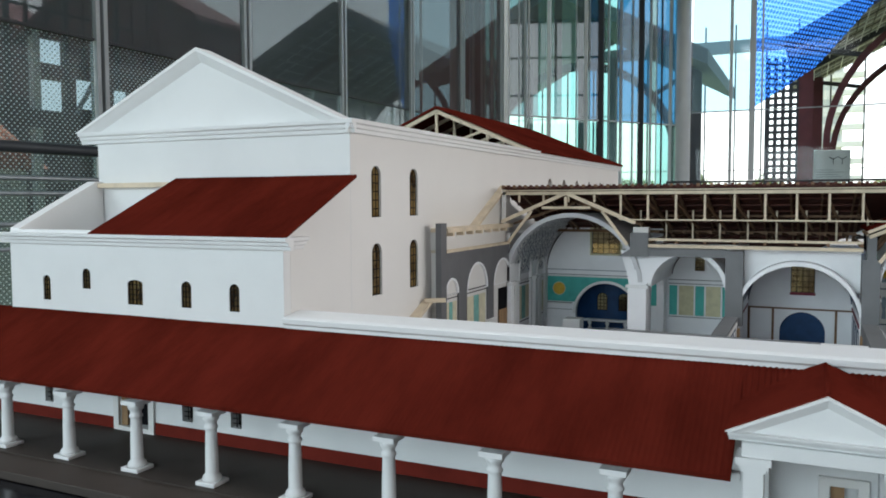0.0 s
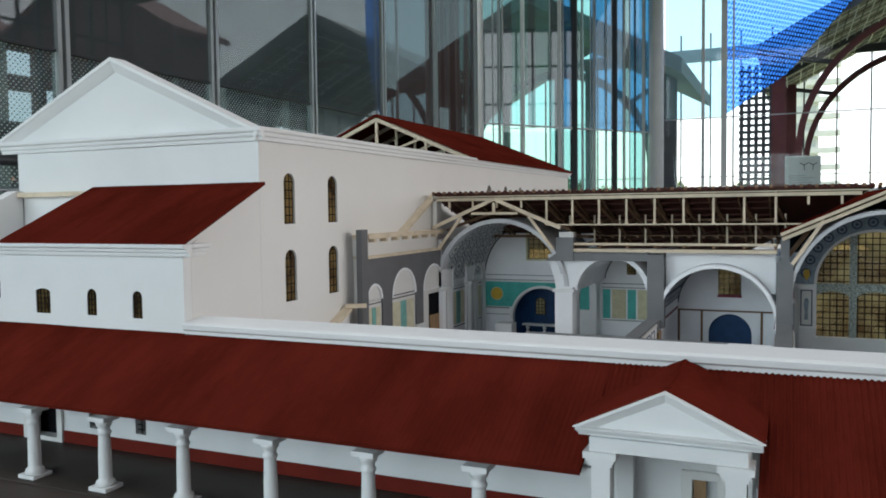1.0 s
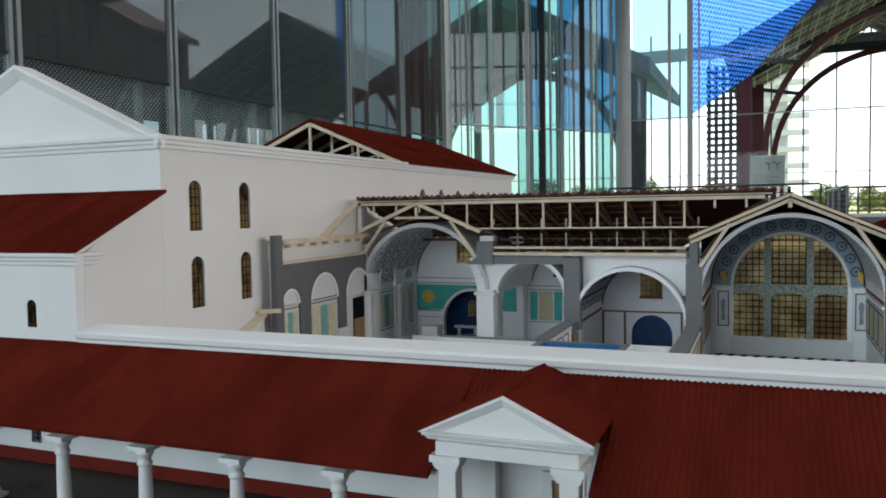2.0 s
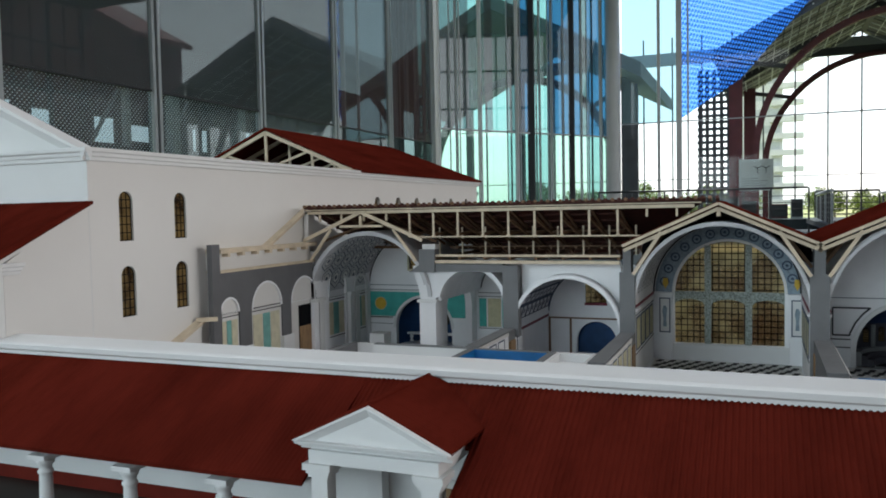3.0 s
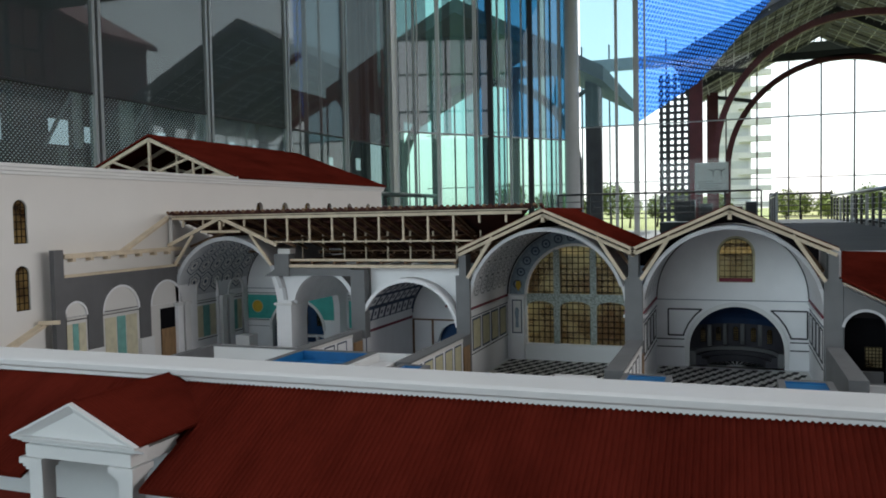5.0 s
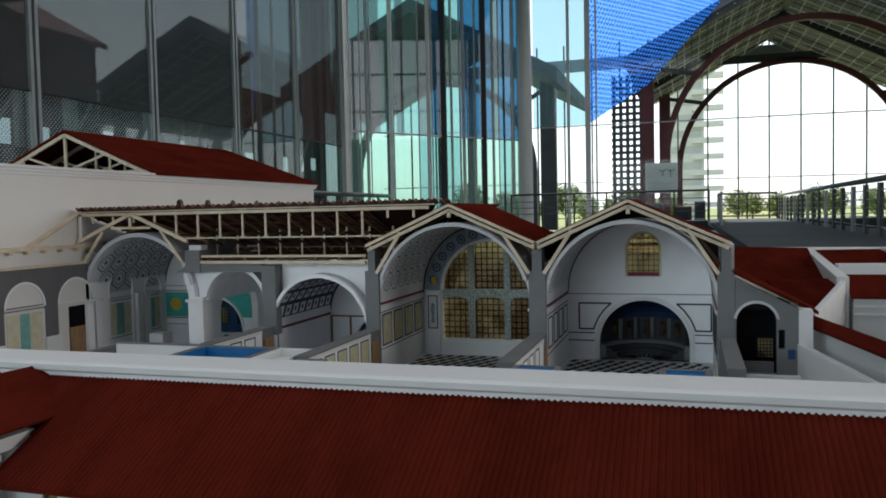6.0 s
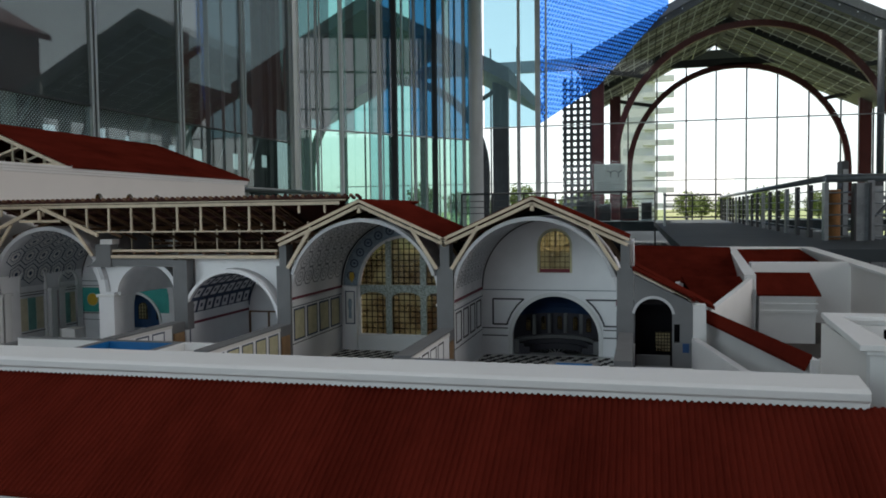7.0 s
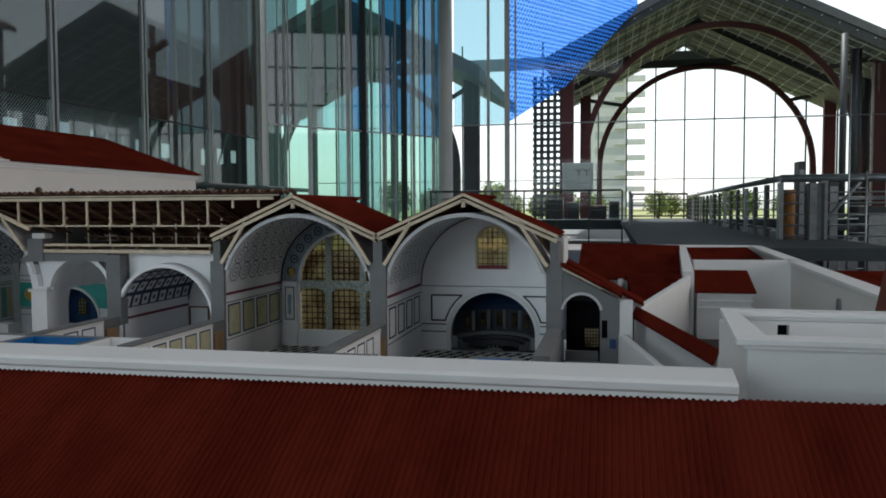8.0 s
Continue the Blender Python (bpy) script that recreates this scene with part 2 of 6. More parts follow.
def tube(bm, p, q, r, n=8, r2=None):
    p, q, r2 = Vector(p), Vector(q), r if r2 is None else r2
    m = (q - p).to_track_quat("Z", "Y").to_matrix()
    a = [bm.verts.new(p + m @ Vector((r * math.cos(2 * math.pi * i / n), r * math.sin(2 * math.pi * i / n), 0))) for i in range(n)]
    b = [bm.verts.new(q + m @ Vector((r2 * math.cos(2 * math.pi * i / n), r2 * math.sin(2 * math.pi * i / n), 0))) for i in range(n)]
    for i in range(n):
        f = bm.faces.new((a[i], a[(i + 1) % n], b[(i + 1) % n], b[i]))
        f.smooth = True
    bm.faces.new(a), bm.faces.new(b)
    return bm


def lathe(bm, profile, n=20):
    rings = [[bm.verts.new((r * math.cos(2 * math.pi * i / n), r * math.sin(2 * math.pi * i / n), z)) for i in range(n)] for r, z in profile]
    for a, b in zip(rings, rings[1:]):
        for i in range(n):
            bm.faces.new((a[i], a[(i + 1) % n], b[(i + 1) % n], b[i])).smooth = True
    bm.faces.new(rings[0]), bm.faces.new(rings[-1])
    return bm


def lathe_at(x, y, z):
    """Little white vase on a foot."""
    bm = lathe(B(), [(0.012, 0.0), (0.012, 0.008), (0.005, 0.014), (0.013, 0.030), (0.010, 0.042), (0.003, 0.052)], 10)
    bmesh.ops.translate(bm, verts=bm.verts, vec=(x, y, z))
    return bm


def arc(c, z, r, a0, a1, n=36):
    return [(c + r * math.cos(radians(a0 + (a1 - a0) * i / n)), z + r * math.sin(radians(a0 + (a1 - a0) * i / n))) for i in range(n + 1)]


def shell(bm, c, z, r0, r1, y0, y1, a0=0, a1=180, n=40):
    """Barrel vault along y."""
    return plate(bm, [arc(c, z, r1, a0, a1, n) + arc(c, z, r0, a1, a0, n)], "y", y0, y1)


def part(name, bm, mat, parent, label="", bevel=0.0, kind=""):
    bmesh.ops.recalc_face_normals(bm, faces=bm.faces)
    me = bpy.data.meshes.new(name)
    bm.to_mesh(me)
    bm.free()
    me.materials.append(mat)
    ob = new(name, me)
    if parent:
        ob.parent = parent
        ob.matrix_parent_inverse = parent.matrix_world.inverted() if parent.type == "EMPTY" else Matrix()
        if parent.type == "EMPTY":
            ob.matrix_parent_inverse = Matrix.Translation(-parent.location)
    if bevel:
        bv = ob.modifiers.new("edge", "BEVEL")
        bv.width, bv.segments, bv.limit_method = bevel, 2, "ANGLE"
    return tagged(ob, label=label, kind=kind)


def thing(name, label, category, at=(0, 0, 0), group=""):
    e = new(name)
    e.location = at
    e.empty_display_size = 0.05
    return tagged(e, label, category, group)


def setting(name, bm, mat, label="", category=""):
    return tagged(part(name, bm, mat, None), label, category, kind="structure")


B = bmesh.new


def window(parent, axis, a, c, half, z0, z1, mat=AMBERDK, cols=3, rows=6, depth=0.006, bar=0.0028, flat=1.0, sill=None, side=-1):
    """Pane, lead bars and sill in an arched opening whose pane lies at a; the viewer is on the side given."""
    pane = part("pane", plate(B(), [arched(c, half, z0, z1, flat=flat)], axis, a, a + 0.003), mat, parent)
    pane.visible_shadow = False
    bm = B()
    rise, lo, hi = half * flat, a + side * depth * 0.5 - 0.0015, a + side * depth * 0.5 + 0.0015
    zs = z1 - rise
    for i in range(1, cols):
        u = c - half + 2 * half * i / cols
        top = zs + rise * math.sqrt(max(0, 1 - ((u - c) / half) ** 2))
        plate(bm, [rect(u - bar / 2, u + bar / 2, z0, top)], axis, lo, hi)
    for j in range(1, rows):
        z = z0 + (z1 - z0) * j / rows
        w = half if z <= zs else half * math.sqrt(max(0.0, 1 - ((z - zs) / rise) ** 2))
        plate(bm, [rect(c - w, c + w, z - bar / 2, z + bar / 2)], axis, lo - 0.0006, hi + 0.0006)
    plate(bm, [arched(c, half, z0, z1, flat=flat), arched(c, half - bar, z0 + bar, z1 - bar, flat=flat)], axis, lo, hi)
    part("lead_grid", bm, BAR, pane)
    if sill:
        part("window_sill", plate(B(), [rect(c - half - 0.004, c + half + 0.004, z0 - 0.014, z0)], axis, min(a, a + side * 0.014), max(a, a + side * 0.014)), sill, pane, "dark red painted sill")
    return pane


# ---- the hall round the model ----
setting("floor", box(B(), -9.9, 14, -9, 33.7, -0.1, 0.0), CONCRETE, "dark grey polished concrete hall floor", "floor")
setting("ground", box(B(), -1500, 1500, -900, 2500, -1.6, -1.2), GRASS, "flat green meadow outside the hall", "ground")
# unseen ceiling; its opening is added to let top light in
setting("ceiling", plate(B(), [rect(-10, 14, -9, 33.7), rect(-5, 3, -2, 4)], "z", 13.0, 13.4), CEIL, "unseen dark hall ceiling with an assumed opening for top light", "ceiling")
setting("wall_south", plate(B(), [rect(-10, 14, 0, 13), rect(-11.2 + 1.6, 2.8, 1.5, 6.1)], "y", -9, -8.8), CEIL, "unseen dark wall round the assumed front glazing", "wall")
# unseen wall, coloured red for what the facade glass reflects
setting("wall_east", plate(B(), [rect(-9, 33.7, 0, 13), rect(-1.2, 13.2, 1.8, 7.2), rect(14.5, 33.0, 6.4, 12.8)], "x", 13.4, 13.7), OXIDE, "unseen side wall, dark red to tint the reflections", "wall")

# unseen mullions and red trusses, added to shape reflections in the facade
front = tagged(new("window_6"), "unseen front mullions added for facade reflections", "facade", kind="structure")
front.location = (-3.4, -8.4, 0)
for k in range(11):
    x = -9.6 + 1.24 * k
    part("mullion", box(B(), x - 0.06, x + 0.06, -8.5, -8.36, 1.2, 6.3), STEELDK, front)
for z in (1.5, 3.3, 4.7, 6.1):
    part("transom", box(B(), -9.6, 2.8, -8.5, -8.38, z - 0.05, z + 0.05), STEELDK, front)
for y in (-6.0, -3.0):
    t = thing("reflection_truss", "unseen oxide red pitched truss added for red reflections", "truss", (-3, y, 7), "hall trusses")
    for s in (-1, 1):
        part("chord", beam(B(), (-3 + s * 6.5, y, 7.2), (-3, y, 9.6), 0.3, 0.55), OXIDE, t)
        part("leg", box(B(), -3 + s * 6.5 - 0.2, -3 + s * 6.5 + 0.2, y - 0.2, y + 0.2, 0, 7.4), OXIDE, t)
        part("web", beam(B(), (-3 + s * 3.2, y, 7.3), (-3 + s * 3.2, y, 8.4), 0.15), OXIDE, t)
    part("tie", beam(B(), (-9.5, y, 7.2), (3.5, y, 7.2), 0.2, 0.3), OXIDE, t)

# unseen clerestory mullions, added as bright bars for the facade to mirror
clere = tagged(new("window_7"), "unseen high side mullions added for facade reflections", "facade", kind="structure")
clere.location = (13.5, 24, 0)
for k in range(18):
    y = 15.0 + 1.05 * k
    part("mullion", box(B(), 13.45, 13.62, y - 0.07, y + 0.07 + 0.1 * (k % 3 == 0), 6.4, 12.8), OXIDE if k % 3 else STEELDK, clere)
for z in (8.2, 10.6):
    part("transom", box(B(), 13.47, 13.6, 14.5, 33.0, z - 0.06, z + 0.06), STEELDK, clere)
# gabled blocks kept out of view, added so the facade reflects red gables
for x, y, hw, zr in ((25.6, 41.0, 8.3, 18.0), (43.5, 42.0, 9.0, 18.5)):
    nb = thing("reflection_gable", "unseen dark red gabled hall added for facade reflections", "building", (x, y, -1.2), "neighbouring halls")
    part("wall", plate(B(), [[(x - hw, -1.2), (x + hw, -1.2), (x + hw, zr - 4.6), (x, zr - 0.3), (x - hw, zr - 4.6)]], "y", y, y + 4.5), OXIDE, nb)
    part("roof", plate(B(), [[(x - hw - 0.6, zr - 4.8), (x, zr), (x + hw + 0.6, zr - 4.8), (x + hw + 0.6, zr - 4.4), (x, zr + 0.45), (x - hw - 0.6, zr - 4.4)]], "y", y - 0.8, y + 5.0), OXIDE, nb)
    for k in range(5):
        part("window", box(B(), x - 5.5 + 2.4 * k, x - 4.1 + 2.4 * k, y - 0.05, y, 2.0, 6.4), HAZEW, nb)

# long glazed facade beside the model
FX, BAY, Y0 = -9.8, 3.45, 5.4
facade = tagged(new("window_wall"), "tall glazed facade with paired steel mullions", "facade", kind="structure")
facade.location = (FX, Y0, 0)
for i in range(-3, 7):
    y = Y0 + BAY * i
    bm = B()
    box(bm, FX - 0.09, FX + 0.06, y - 0.11, y - 0.035, 0, 13)
    box(bm, FX - 0.09, FX + 0.06, y + 0.035, y + 0.11, 0, 13)
    part("mullion", bm, STEEL, facade)
    part("mullion_gap", box(B(), FX - 0.16, FX - 0.05, y - 0.034, y + 0.034, 0, 13), STEELDK, facade)
for i in range(-3, 6):
    y0, y1 = Y0 + BAY * i + 0.12, Y0 + BAY * (i + 1) - 0.12
    low = part("pane", box(B(), FX - 0.012, FX, y0, y1, 0, 3.93), FRIT if i < 4 else TINT, facade)
    low.visible_shadow = False
    part("transom", box(B(), FX - 0.05, FX + 0.03, y0, y1, 3.93, 3.97), STEELDK, facade)
    if i < 4:
        part("blind", box(B(), FX - 0.03, FX - 0.005, y0, y1, 3.98, 13), SCREEN, facade, "grey fabric blind drawn down behind glass")
        up = part("pane", box(B(), FX + 0.004, FX + 0.014, y0, y1, 3.98, 13), BLINDG, facade)
    else:
        up = part("pane", box(B(), FX - 0.012, FX, y0, y1, 3.98, 13), TINTRED, facade)
    up.visible_shadow = False

# rail along the facade
rail = thing("guard_rail", "dark steel guard rail along the glazed facade", "railing", (-9.2, 15, 0))
part("top_rail", tube(B(), (-9.2, -2, 2.22), (-9.2, 29, 2.22), 0.075), STEELDK, rail)
for z, r in ((1.82, 0.035), (1.62, 0.03), (1.22, 0.03), (0.9, 0.03)):
    part("cross_rail", tube(B(), (-9.2, -2, z), (-9.2, 29, z), r), GALV, rail)
for i in range(9):
    part("post", box(B(), -9.24, -9.16, -1 + 3.6 * i, -0.92 + 3.6 * i, 0, 2.2), STEELDK, rail)

# slanting glass wall at the end of the facade, with fins
CA, CB = Vector((-9.8, 26.5, 0)), Vector((-4.8, 33.7, 0))
screen = tagged(new("window_2"), "teal tinted glass wall with slender steel fins", "facade", kind="structure")
screen.location = CA
# random strip tints imitate reflection streaks, blue ones a blue reflection
strip = random.Random(11)
f0 = 0.0
while f0 < 0.97:
    f1 = min(0.98, f0 + strip.uniform(0.035, 0.11))
    p, q = CA.lerp(CB, f0), CA.lerp(CB, f1)
    for z0, z1, kinds in ((0, 4.5, (TEALA, TEALA, TEALG, TEALA)), (4.56, 13, (TEALG, TEALB, TEALG, TEALB))):
        g = part("pane", beam(B(), (p.x, p.y, (z0 + z1) / 2), (q.x, q.y, (z0 + z1) / 2), 0.012, z1 - z0), (TEALC if f0 > 0.42 and z0 > 1 and strip.random() < 0.5 else strip.choice(kinds)), screen)
        g.visible_shadow = False
    if strip.random() < 0.6:
        part("joint", box(B(), q.x - 0.02, q.x + 0.02, q.y - 0.05, q.y - 0.015, 0, 13), strip.choice((STEEL, STEELW, STEEL)), screen)
    f0 = f1
part("transom", beam(B(), (CA.x, CA.y, 4.53), (CB.x, CB.y, 4.53), 0.06, 0.06), STEEL, screen)
for f, w, m in ((0.0, 0.26, STEELW), (0.1, 0.06, STEEL), (0.22, 0.12, STEELW), (0.42, 0.12, STEELW), (0.5, 0.26, STEELDK), (0.55, 0.06, STEEL), (0.62, 0.10, STEEL), (0.69, 0.05, STEEL),
                (0.74, 0.22, STEELDK), (0.8, 0.08, STEEL), (0.87, 0.05, STEELDK), (0.93, 0.07, STEEL)):
    p = CA.lerp(CB, f)
    part("fin", box(B(), p.x - w / 2, p.x + w / 2, p.y - 0.08, p.y + 0.08, 0, 13), m, screen)
col = thing("steel_column", "white painted round steel column", "column", (-4.75, 33.6, 0))
part("shaft", tube(B(), (-4.75, 33.6, 0), (-4.75, 33.6, 13), 0.32, 16), STEELW, col)
part("base_plate", box(B(), -5.2, -4.3, 33.15, 34.05, 0, 0.06), STEELW, col)

# glass screen across the hall's end
end = tagged(new("window_3"), "clear frameless glass screen with a thin transom", "facade", kind="structure")
end.location = (0, 33.7, 0)
XS = [-4.4, -2.9, -2.1, 0.5, 3.1, 5.7, 8.3, 10.9, 13.9]
for x0, x1 in zip(XS, XS[1:]):
    for z0, z1 in ((0, 5.0), (5.06, 13)):
        if x0 == 3.1 and z0 == 0:
            z0 = 3.4
        g = part("pane", box(B(), x0 + 0.01, x1 - 0.01, 33.7, 33.712, z0, z1), PALEG if x0 < -2.5 and z0 > 5 else ENDG, end)
        g.visible_shadow = False
part("transom", box(B(), -4.4, 13.9, 33.68, 33.73, 5.005, 5.05), GALV, end)
for x, w in ((-2.9, 0.12), (-2.1, 0.22), (-1.75, 0.07)):
    part("fin", box(B(), x - w / 2, x + w / 2, 33.62, 33.69, 0, 13), STEELW, end)
# added sheet that imitates a blue reflection; no banner hangs here
blue = tagged(new("window_4"), "blue dotted sheet imitating a reflection in the glass screen", "banner", kind="structure")
blue.location, blue.rotation_euler = (-2.05, 33.9, 0), (0, 0, math.atan(1.48))
bl = part("sheet", plate(B(), [[(0, 5.15), (4.0, 7.1), (7.6, 9.9), (9.8, 11.6), (9.8, 16.0), (0, 13.2)]], "y", 0.0, 0.02), BLUEG, blue)
bl.matrix_parent_inverse = Matrix()
bl.visible_shadow = False

er = thing("cross_balustrade", "dark steel guard rail in front of the end glazing", "railing", (-1, 32.6, 0))
for z, r in ((2.2, 0.045), (1.9, 0.018), (1.65, 0.018), (1.4, 0.018)):
    part("cross_rail", tube(B(), (-5.2, 32.6, z), (2.6, 32.6, z), r, 6), STEELDK, er)
for k in range(7):
    part("post", box(B(), -5.2 + 1.3 * k, -5.14 + 1.3 * k, 32.57, 32.63, 0, 2.2), STEELDK, er)

# the wing beyond: walkway, frames, roof, end glazing
setting("walkway_floor", box(B(), -1.2, 14.0, 33.72, 37.6, 0.6, 1.0), DECK, "grey metal walkway deck of the far wing", "floor")
setting("floor_wing", box(B(), -25, 14.0, 33.8, 61, -0.5, 0.0), CONCRETE, "dark concrete floor below the walkway", "floor")
setting("walkway_ramp", box(B(), 2.6, 5.6, 10.5, 33.7, 0.85, 1.0), DECK, "grey metal walkway deck leading into the wing", "floor")


def balustrade(x, y0, y1, z, step, mat):
    r = thing("balustrade", "galvanised balustrade with round handrail and wires", "railing", (x, y0, z), "walkway balustrades")
    part("handrail", tube(B(), (x, y0, z + 0.92), (x + 0.03 * (y1 - y0), y1, z + 0.98), 0.05), mat, r)
    n = int((y1 - y0) / step)
    for i in range(n + 1):
        y = y0 + i * step
        xx = x + 0.03 * (y - y0)
        part("post", box(B(), xx - 0.03, xx + 0.03, y - 0.09, y + 0.09, z, z + 0.86), STEELDK if i % 3 else mat, r)
        if i < n:
            for k in range(1, 6):
                part("wire", tube(B(), (xx, y, z + 0.15 * k), (x + 0.03 * (y + step - y0), y + step, z + 0.15 * k), 0.009, 5), GALV, r)
    return r


balustrade(4.75, 13.2, 36.5, 1.0, 1.3, GALV)
balustrade(2.75, 24.0, 36.5, 1.0, 1.3, GALV)
cross = thing("end_balustrade", "dark steel balustrade across the walkway end", "railing", (4.2, 37, 1))
for z in (2.1, 1.85, 1.6, 1.35, 1.1):
    part("cross_rail", tube(B(), (3.1, 37, z), (5.5, 37, z), 0.05 if z > 2 else 0.022, 6), STEELDK, cross)
for x in (3.1, 4.3, 5.5):
    part("post", box(B(), x - 0.03, x + 0.03, 36.97, 37.03, 1.0, 2.1), STEELDK, cross)
side = thing("landing_balustrade", "galvanised balustrade along the landing, one rusty tube", "railing", (8, 13.2, 0))
part("handrail", tube(B(), (4.75, 13.2, 1.92), (13.0, 13.2, 1.92), 0.06), GALV, side)
for k in range(5):
    part("wire", tube(B(), (4.75, 13.2, 1.05 + 0.165 * k), (13.0, 13.2, 1.05 + 0.165 * k), 0.012, 5), GALV, side)
for i, x in enumerate((5.35, 6.3, 7.2, 8.1, 9.0, 9.9)):
    part("post", box(B(), x - 0.05, x + 0.05, 13.12, 13.28, 0.2, 1.88), STEELDK if i % 2 else GALV, side)
    part("brace", beam(B(), (x, 13.3, 1.2), (x + 0.8, 13.9, 2.0), 0.04), GALV, side)
tall = thing("steel_upright", "dark bolted steel upright beside the landing", "post", (5.25, 13.0, 0))
part("web", box(B(), 5.10, 5.28, 12.98, 13.02, 0, 1.84), GALV, tall)
for x in (5.09, 5.29):
    part("flange", box(B(), x - 0.012, x + 0.012, 12.9, 13.1, 0, 1.84), STEELDK, tall)
for z in (1.1, 1.32, 1.54, 1.76):
    part("bolt", tube(B(), (5.2, 12.98, z), (5.2, 12.95, z), 0.02, 6), GALV, tall)
rusty = thing("rusty_tube", "upright rusty orange tube behind the railing", "tube", (4.95, 13.6, 0))
part("shaft", tube(B(), (4.95, 13.6, 0.2), (4.95, 13.6, 1.76), 0.10, 12), RUST, rusty)
lad = thing("access_ladder", "pale steel access ladder fixed upright", "ladder", (5.75, 12.9, 0))
for x in (5.62, 5.86):
    part("stile", tube(B(), (x, 12.9, 0), (x, 12.9, 3.4 if x < 5.7 else 2.0), 0.015, 6), GALV, lad)
for k in range(14):
    part("rung", tube(B(), (5.62, 12.9, 0.2 + 0.13 * k), (5.86, 12.9, 0.2 + 0.13 * k), 0.008, 5), GALV, lad)
for k, (x, w, h, m) in enumerate(((5.5, 0.10, 2.3, STEELDK), (6.0, 0.16, 2.0, STEELDK), (6.6, 0.5, 1.5, STEELDK), (7.3, 0.12, 2.4, GALV), (7.8, 0.7, 1.35, STEELDK), (8.8, 0.14, 2.3, STEELDK), (9.6, 0.6, 1.7, GALV))):
    c = thing("service_unit", "dark service unit standing behind the landing rail", "unit", (x, 15.5, 0), "service units")
    part("body", box(B(), x, x + w, 15.5, 15.9, 0, h), m, c, bevel=0.01)
    part("panel", box(B(), x + w * 0.1, x + w * 0.9, 15.48, 15.5, 0.2, h - 0.15), STEELDK if m is GALV else GALV, c)
for x, z in ((5.4, 1.62), (5.4, 1.30), (5.4, 1.05)):
    b = thing("cable_tray", "grey cable tray running behind the landing", "cable tray", (9, 16.2, z), "cable trays")
    part("tray", box(B(), x, 14.0, 16.2, 16.35, z, z + 0.07), GALV, b)
    part("hanger", box(B(), 9.0, 9.08, 16.2, 16.35, 0, z), STEELDK, b)
for k, (x, y, r) in enumerate(((14.2, 44, 0.28), (16.4, 50, 0.3), (12.6, 40, 0.16))):
    c = thing("steel_column", "dark steel column of the far wing", "column", (x, y, 0), "wing columns")
    part("shaft", tube(B(), (x, y, 0), (x, y, 9.4), r, 12), STEELDK, c)
    part("base_plate", box(B(), x - 0.4, x + 0.4, y - 0.4, y + 0.4, 0, 0.05), STEELDK, c)


def frame_arch(y, c, half, zs, rise, w, mat):
    a = thing("steel_arch", "oxide red curved steel frame on columns", "steel frame", (c, y, 0), "steel arches of the wing")
    n = 30
    for k in range(n):
        p = [(c + half * math.cos(math.pi * (k + j) / n), y, zs + rise * math.sin(math.pi * (k + j) / n)) for j in (0, 1)]
        if k == 0:
            rib = B()
        beam(rib, p[0], p[1], 0.3, w)
    part("rib", rib, mat, a)
    for s in (-1, 1):
        part("post", box(B(), c + s * half - w / 2, c + s * half + w / 2, y - 0.2, y + 0.2, 0.3, zs), mat, a)
        part("outer_post", box(B(), c + s * (half + 1.0) - w, c + s * (half + 1.0) + w, y - 0.2, y + 0.2, 0.3, 9.6), mat, a)
        part("strut", beam(B(), (c + s * (half + 1.0), y, 9.3), (c + s * half * 0.75, y, zs + rise * 0.64), 0.2, 0.25), STEELDK, a)
    if y > 50:
        part("tie", box(B(), c - half - 1.4, c + half + 1.4, y - 0.15, y + 0.15, zs + rise, zs + rise + 0.5), STEELDK, a)
    return a


frame_arch(59.0, 8.5, 7.2, 4.2, 7.2, 0.38, OXIDE)
frame_arch(46.0, 7.84, 7.1, 4.2, 7.2, 0.34, OXIDE)
# pitched roof of the wing
bm = B()
ROOF = [(-1.2, 8.9), (7.3, 13.3), (17.5, 8.2), (17.5, 8.6), (7.3, 13.8), (-1.2, 9.3)]
plate(bm, [ROOF], "y", 42, 61.5)
setting("ceiling_wing", bm, CEIL, "dark pitched roof lining of the far wing", "roof")
purl = tagged(new("trim"), "thin steel purlins and pipes under the wing roof", "purlins", kind="structure")
for i in range(1, 22):
    for s in (-1, 1):
        x = 7.3 + s * i * 0.4
        z = 13.25 - i * (0.207 if s < 0 else 0.2)
        part("purlin", tube(B(), (x, 42, z - 0.1), (x, 61, z - 0.1), 0.028, 5), STEELW if i % 2 == 0 else STEELDK, purl)
for y in (42.2, 52.5):
    for s in (-1, 1):
        part("rafter", beam(B(), (7.3, y, 13.15), (7.3 + s * 8.5, y, 8.75), 0.25, 0.4), STEELDK, purl)
for k in range(1, 17):
    y = 42.4 + 1.15 * k
    for s in (-1, 1):
        part("cross_strip", beam(B(), (7.3 + s * 0.2, y, 13.02), (7.3 + s * 8.4, y, 8.95 if s < 0 else 8.9), 0.05, 0.05), STEELW if k % 3 else STEELDK, purl)
far = tagged(new("window_5"), "tall end glazing of the wing with slim mullions", "facade", kind="structure")
far.location = (8, 61, 0)
for i in range(-14, 12):
    x = 9.45 + 2.07 * i
    part("mullion", box(B(), x - 0.05, x + 0.05, 60.95, 61.1, -0.5, 14), STEELDK, far)
for z in (7.9, 3.6, 0.9):
    part("transom", box(B(), -22, 33, 60.97, 61.05, z - 0.03, z + 0.03), STEELDK if z < 7 else GALV, far)
